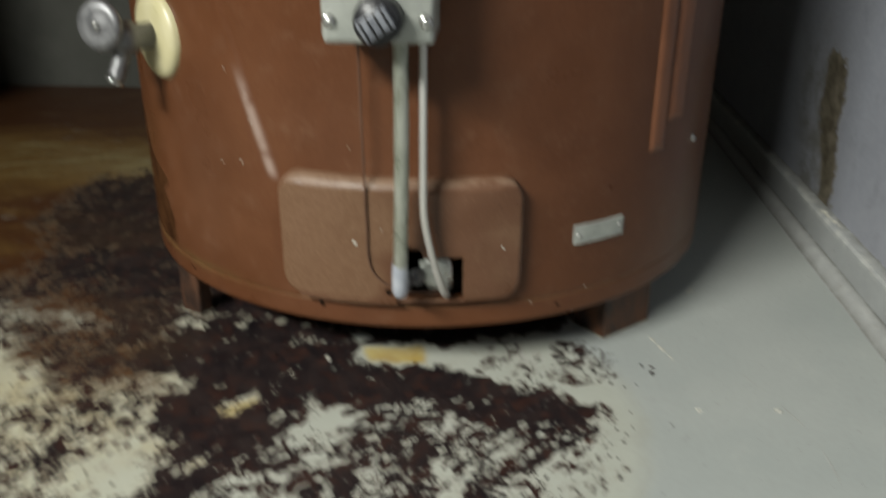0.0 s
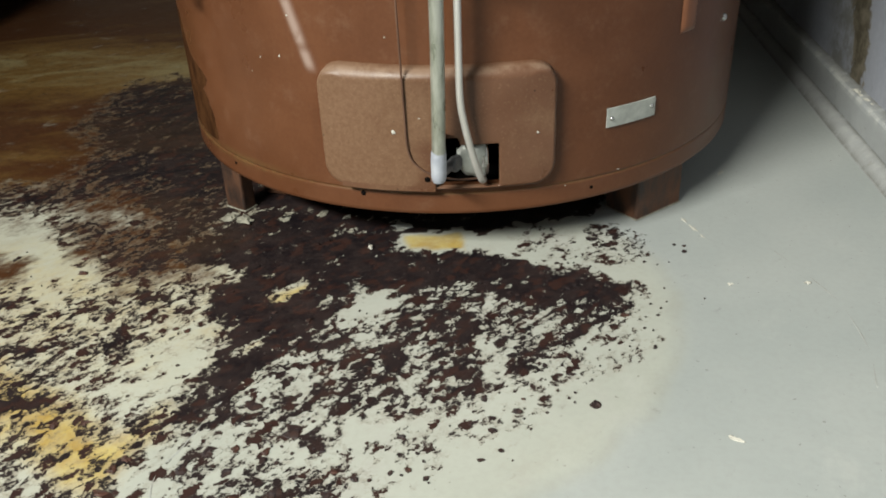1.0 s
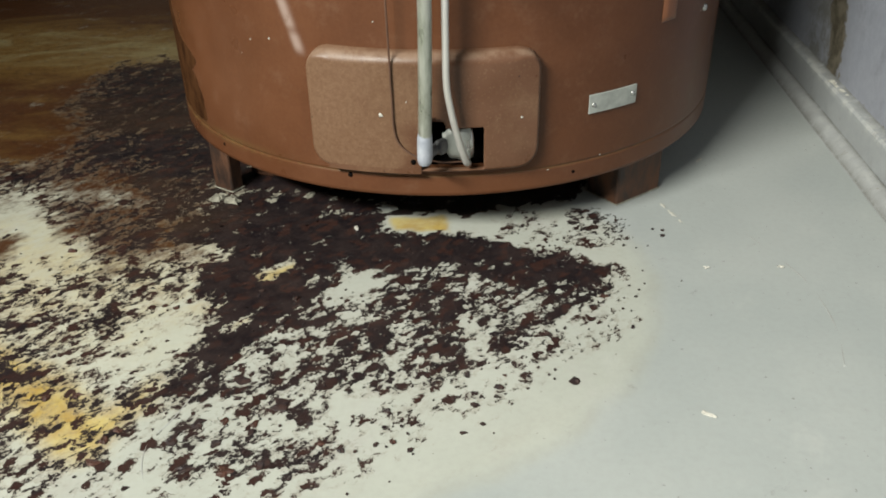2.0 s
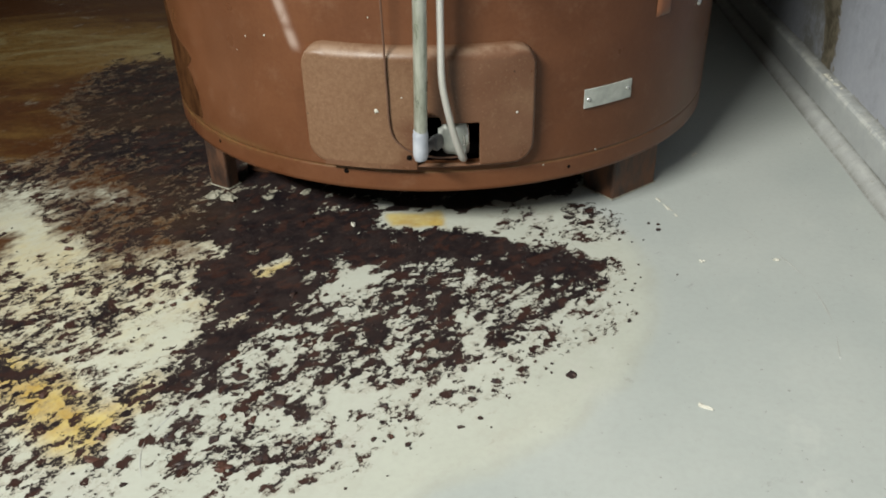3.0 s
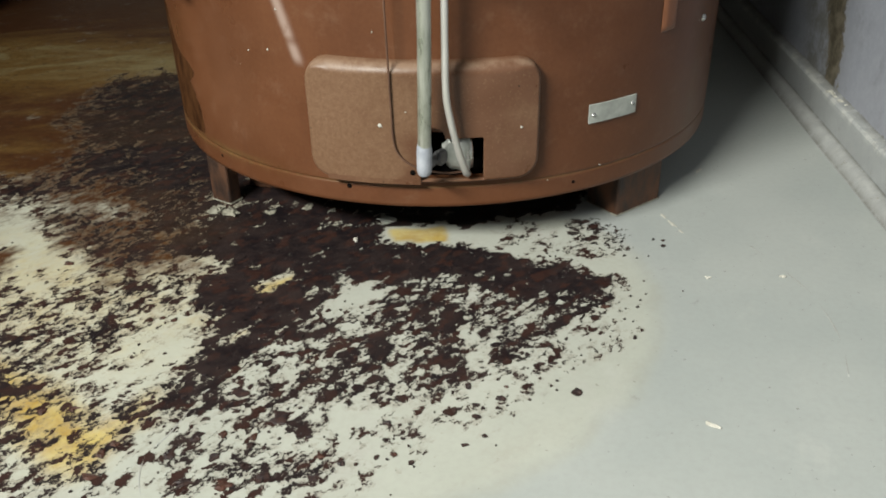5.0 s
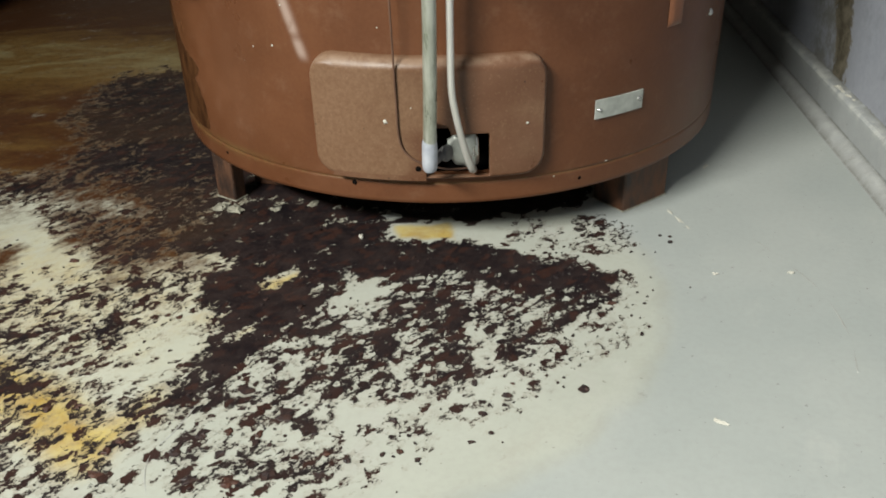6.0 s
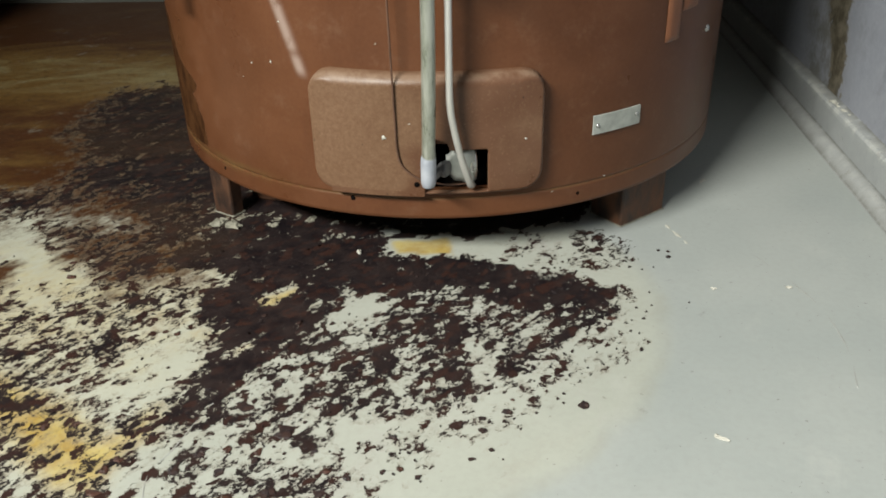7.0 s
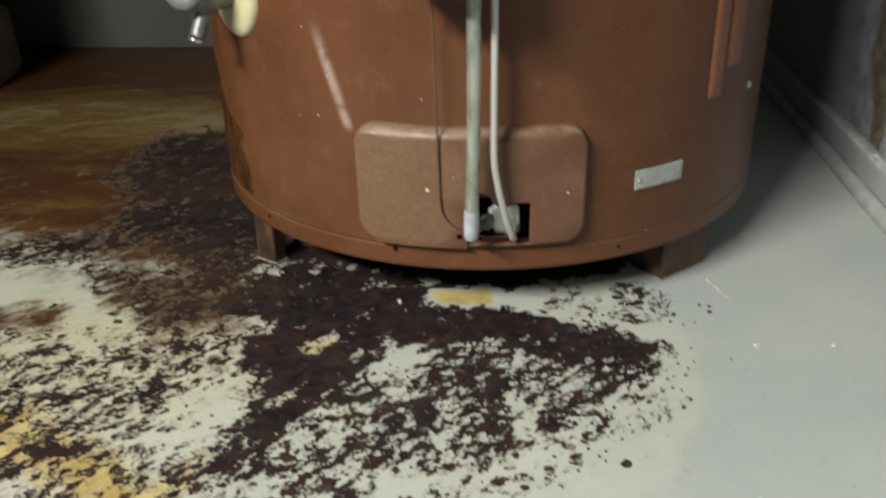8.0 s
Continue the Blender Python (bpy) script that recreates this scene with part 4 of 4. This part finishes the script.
def build_chips(parent):
    """Pale chips and spatters stuck to the enamel."""
    rnd = random.Random(4)
    spots = [(-27.2, 0.178, 0.0042), (-31.5, 0.174, 0.0026), (-34, 0.160, 0.002), (31.4, 0.0705, 0.003), (21, 0.0665, 0.0022), (-8, 0.20, 0.0022), (-24.6, 0.212, 0.003), (-29, 0.25, 0.003), (57.2, 0.172, 0.002)]
    for k, (d, z, size) in enumerate(spots):
        bm = flake(50 + k, size * 0.62, rnd.uniform(1.0, 1.8), 0.0006, 0.0, 7)
        bm.transform(facing(d, jacket_radius(d, z) + 0.0001, z) @ pose(0, 0, 0, 0, 0, rnd.uniform(0, 180)))
        part("paint_chip", bm, MAT_CHIP, parent, "pale chip stuck to the enamel" if not k else "")
    for k, (d, z, size) in enumerate([(-7.0, 0.127, 0.0065), (15.3, 0.1225, 0.0035), (-2.9, 0.139, 0.002)]):
        bm = flake(80 + k, size * 0.75, 1.2, 0.0008, 0.0, 8)
        bm.transform(facing(d, R + 0.0096, z) @ pose(0, 0, 0, 0, 0, rnd.uniform(0, 180)))
        part("paint_chip", bm, MAT_CHIP, parent)


heater = thing("water_heater", "brown enamelled gas water heater on short rusty feet, leaking", "water heater")
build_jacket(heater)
build_cover(heater)
build_burner(heater)
build_valve(heater)
build_drain(heater)
build_plate(heater)
build_strips(heater)
build_rim_marks(heater)
for x, y, angle, wide, deep in ((0.1960, -0.1885, 40, 0.060, 0.040), (-0.2140, -0.1820, -30, 0.025, 0.016), (-0.178, -0.150, -12, 0.034, 0.030), (0.195, 0.19, 135, 0.06, 0.040), (-0.195, 0.19, -135, 0.06, 0.040)):
    build_leg(heater, x, y, angle, wide, deep, angle != -12)
build_chips(heater)


# ---------------------------------------------------------------- second heater in the dim corner
second = thing("water_heater", "dark brown second water heater on a pale concrete pad", "water heater", (-1.12, 0.42, 0))
part("pad", lathe([(0.0, 0.0), (0.285, 0.0), (0.288, 0.01), (0.286, 0.095), (0.278, 0.102), (0.0, 0.102)], 64), MAT_PAD, second, "pale round concrete pad")
part("jacket", lathe([(0.0, 0.1), (0.272, 0.1), (0.274, 0.104), (0.274, 1.38), (0.262, 1.40), (0.0, 1.42)], 64), MAT_JACKET, second)


# ---------------------------------------------------------------- loose bits on the floor
def loose(name, label, category, at, size, material, seed, stretch=1.4, turn=0.0, thick=0.0012, curl=0.12, group=""):
    ob = part(name, flake(seed, size, stretch, thick, curl), material, smooth=False)
    ob.matrix_world = pose(at[0] * K, at[1] * K, (at[2] if len(at) > 2 else 0.0) * K + 0.0004, 0, 0, turn)
    return tagged(ob, label, category, group)


loose("paint_chip", "pale curled paint chip on the grey floor", "paint chip", (0.200, -0.499), 0.0055, MAT_CHIP, 1, 2.4, -28, group="chips on the floor")
loose("paint_chip", "tiny pale paint chip on the grey floor", "paint chip", (0.298, -0.313), 0.005, MAT_CHIP, 2, 1.5, 10, group="chips on the floor")
loose("paint_chip", "tiny pale paint chip on the grey floor", "paint chip", (0.236, -0.316), 0.0045, MAT_CHIP, 3, 1.8, 5, group="chips on the floor")
loose("paint_chip", "white crumb lying on the dark scale", "paint chip", (-0.069, -0.258), 0.007, MAT_CHIP, 4, 1.0, 5, 0.003, group="chips on the floor")
FLAKES_OPEN_SIDE = [(-0.318, -0.302, 0.0088), (-0.327, -0.278, 0.0062), (-0.197, -0.387, 0.007), (-0.207, -0.385, 0.0053), (-0.197, -0.537, 0.0079),
                    (-0.197, -0.557, 0.0114), (-0.192, -0.528, 0.0079), (-0.234, -0.494, 0.0097), (-0.253, -0.497, 0.0079)]
FLAKES_EDGE = [(0.1, -0.435, 0.0053), (0.145, -0.361, 0.007), (0.061, -0.475, 0.0079), (0.114, -0.468, 0.0088), (0.082, -0.463, 0.0035),
               (0.065, -0.463, 0.0035), (0.171, -0.281, 0.0035), (0.171, -0.361, 0.0031), (0.039, -0.464, 0.0044), (-0.008, -0.532, 0.0062)]
FLAKES_FRONT = [(-0.015, -0.503, 0.0062), (-0.055, -0.535, 0.007), (-0.055, -0.553, 0.0088), (-0.04, -0.541, 0.0062), (-0.087, -0.554, 0.0106),
                (-0.11, -0.562, 0.0114), (-0.135, -0.56, 0.0114), (-0.123, -0.538, 0.0088), (-0.153, -0.536, 0.0132), (-0.102, -0.519, 0.0079),
                (-0.088, -0.499, 0.0150), (-0.121, -0.474, 0.0114), (-0.14, -0.52, 0.0106), (-0.122, -0.517, 0.0079)]
for flakes, label in ((FLAKES_OPEN_SIDE, "reddish-brown rust flake on the cream-stained floor"), (FLAKES_EDGE, "small dark rust flake alone on the pale floor"),
                      (FLAKES_FRONT, "dark ragged rust flake among crumbs on the pale floor")):
    for k, (x, y, size) in enumerate(flakes):
        loose("rust_flake", label, "rust flake", (x, y), size, MAT_RED_SCALE if flakes is FLAKES_OPEN_SIDE or k % 4 == 1 else MAT_SCALE, 20 + 40 * len(flakes) + k, 1.35, 40 + 23 * (k % 5 - 2), 0.001, 0.04, "rust flakes")
loose("sealant_scrap", "dirty pale crumpled scrap beside the rusty foot", "scrap", (-0.214, -0.199), 0.020, MAT_CAULK, 31, 1.3, -20, 0.003, 0.05, "scraps")
loose("sealant_scrap", "dirty pale crumpled scrap beside the rusty foot", "scrap", (-0.198, -0.207), 0.020, MAT_CAULK, 37, 1.4, -35, 0.004, 0.16, "scraps")
loose("sealant_scrap", "dirty pale scrap under the tank", "scrap", (-0.160, -0.204), 0.011, MAT_CAULK, 32, 1.8, 25, 0.0015, 0.03, "scraps")
loose("sealant_scrap", "dirty pale scrap under the tank", "scrap", (-0.125, -0.192), 0.012, MAT_CAULK, 33, 1.4, 50, 0.0015, 0.03, "scraps")
loose("sealant_scrap", "wet grey scrap under the rim", "scrap", (-0.045, -0.216), 0.017, MAT_ZINC, 34, 1.4, 10, 0.001, 0.02, "scraps")
for k, (x, y, size, turn) in enumerate([(0.217, -0.206, 0.0045, -72), (0.223, -0.222, 0.0050, -66), (0.228, -0.236, 0.0030, -75), (0.271, -0.105, 0.0050, 58)]):
    loose("chalky_scrape", "chalky white scrape on the grey floor", "scrape", (x, y), size, MAT_CHIP, 60 + k, 3.4, turn, 0.0004, 0.0, "scrapes")
for k, (x, y, size) in enumerate([(0.4340, 0.008, 0.012), (0.4345, 0.000, 0.010), (0.4335, -0.009, 0.006), (0.4355, -0.024, 0.011), (0.4360, -0.036, 0.006)]):
    loose("plaster_crumb", "white plaster crumb on the curb below the peeled wall", "crumb", (x, y, 0.0452), size, MAT_CHIP, 90 + k, 1.2, 47 * k, 0.0012, 0.03, "plaster crumbs")


def paint_ridge(points, label):
    """A faint raised line where one coat of floor paint ends over another."""
    bm = tube([(x, y, -0.00062 - 0.0003 * (k % 2)) for k, (x, y) in enumerate(points)], 0.0009, 8, 8)
    return tagged(part("paint_ridge", bm, MAT_RIDGE), label, "paint ridge", "ridges in the floor paint")


paint_ridge([(0.285, -0.262), (0.298, -0.292), (0.309, -0.321), (0.315, -0.344), (0.317, -0.380), (0.315, -0.409), (0.307, -0.445)], "faint curved ridge in the grey floor paint")
paint_ridge([(-0.145, -0.470), (-0.149, -0.48), (-0.159, -0.518), (-0.167, -0.536), (-0.165, -0.556), (-0.157, -0.575)], "dirty broken edge of a paint coat among rust flakes")


def water_drop(x, y, r, z=0.0008):
    drop = part("water_drop", lathe([(r, -0.0004), (r * 0.97, r * 0.18), (r * 0.8, r * 0.42), (r * 0.45, r * 0.6), (0.0, r * 0.66)], 14), MAT_WATER)
    drop.location = (x * K, y * K, z * K)
    return tagged(drop, "small clear water drop on the dark scale", "water drop", "water drops")


for x, y, r in ((-0.101, -0.369, 0.0011), (-0.140, -0.386, 0.0010), (-0.213, -0.205, 0.0016), (-0.196, -0.256, 0.0011), (-0.164, -0.289, 0.0009), (-0.117, -0.252, 0.0010), (-0.108, -0.245, 0.0012), (-0.171, -0.181, 0.0014)):
    water_drop(x, y, r)


# ---------------------------------------------------------------- scattered scale chips, too many to count
def scattered_chips(count):
    rnd = random.Random(11)
    bm = bmesh.new()
    done = 0
    while done < count:
        x, y = rnd.uniform(-0.45, 0.22), rnd.uniform(-0.62, -0.22)
        px, py = np.array([x]), np.array([y])
        keep = max(0.9 * spot(px, py, -0.005, -0.425, 0.24, 0.10, 40, 0.25)[0], 0.45 * spot(px, py, 0.085, -0.355, 0.085, 0.05, 20, 0.4)[0], 0.35 * spot(px, py, -0.36, -0.44, 0.2, 0.14, 10, 0.6)[0])
        if rnd.random() > keep:
            continue
        done += 1
        size = 0.0009 + 0.0023 * rnd.random() ** 2.2
        turn = radians(50 + rnd.gauss(0, 35))
        c, sn = math.cos(turn), math.sin(turn)
        n = 7
        ring, cap = [], []
        for k in range(n):
            a = 2 * math.pi * (k + rnd.uniform(-0.3, 0.3)) / n
            r = size * rnd.uniform(0.45, 1.0)
            u, v = r * 1.2 * math.cos(a), r * 0.85 * math.sin(a)
            q = (x + u * c - v * sn, y + u * sn + v * c)
            ring.append(bm.verts.new((*q, 0.0001)))
            cap.append(bm.verts.new((x + (q[0] - x) * 0.9, y + (q[1] - y) * 0.9, 0.0006 + 0.0006 * rnd.random())))
        for k in range(n):
            j = (k + 1) % n
            bm.faces.new((ring[k], ring[j], cap[j], cap[k]))
        bm.faces.new(cap)
    return tagged(part("rust_chips", bm, MAT_SCALE, smooth=False), "scattered dark rust chips on the pale floor", "rust chips", kind="stuff")


scattered_chips(420)
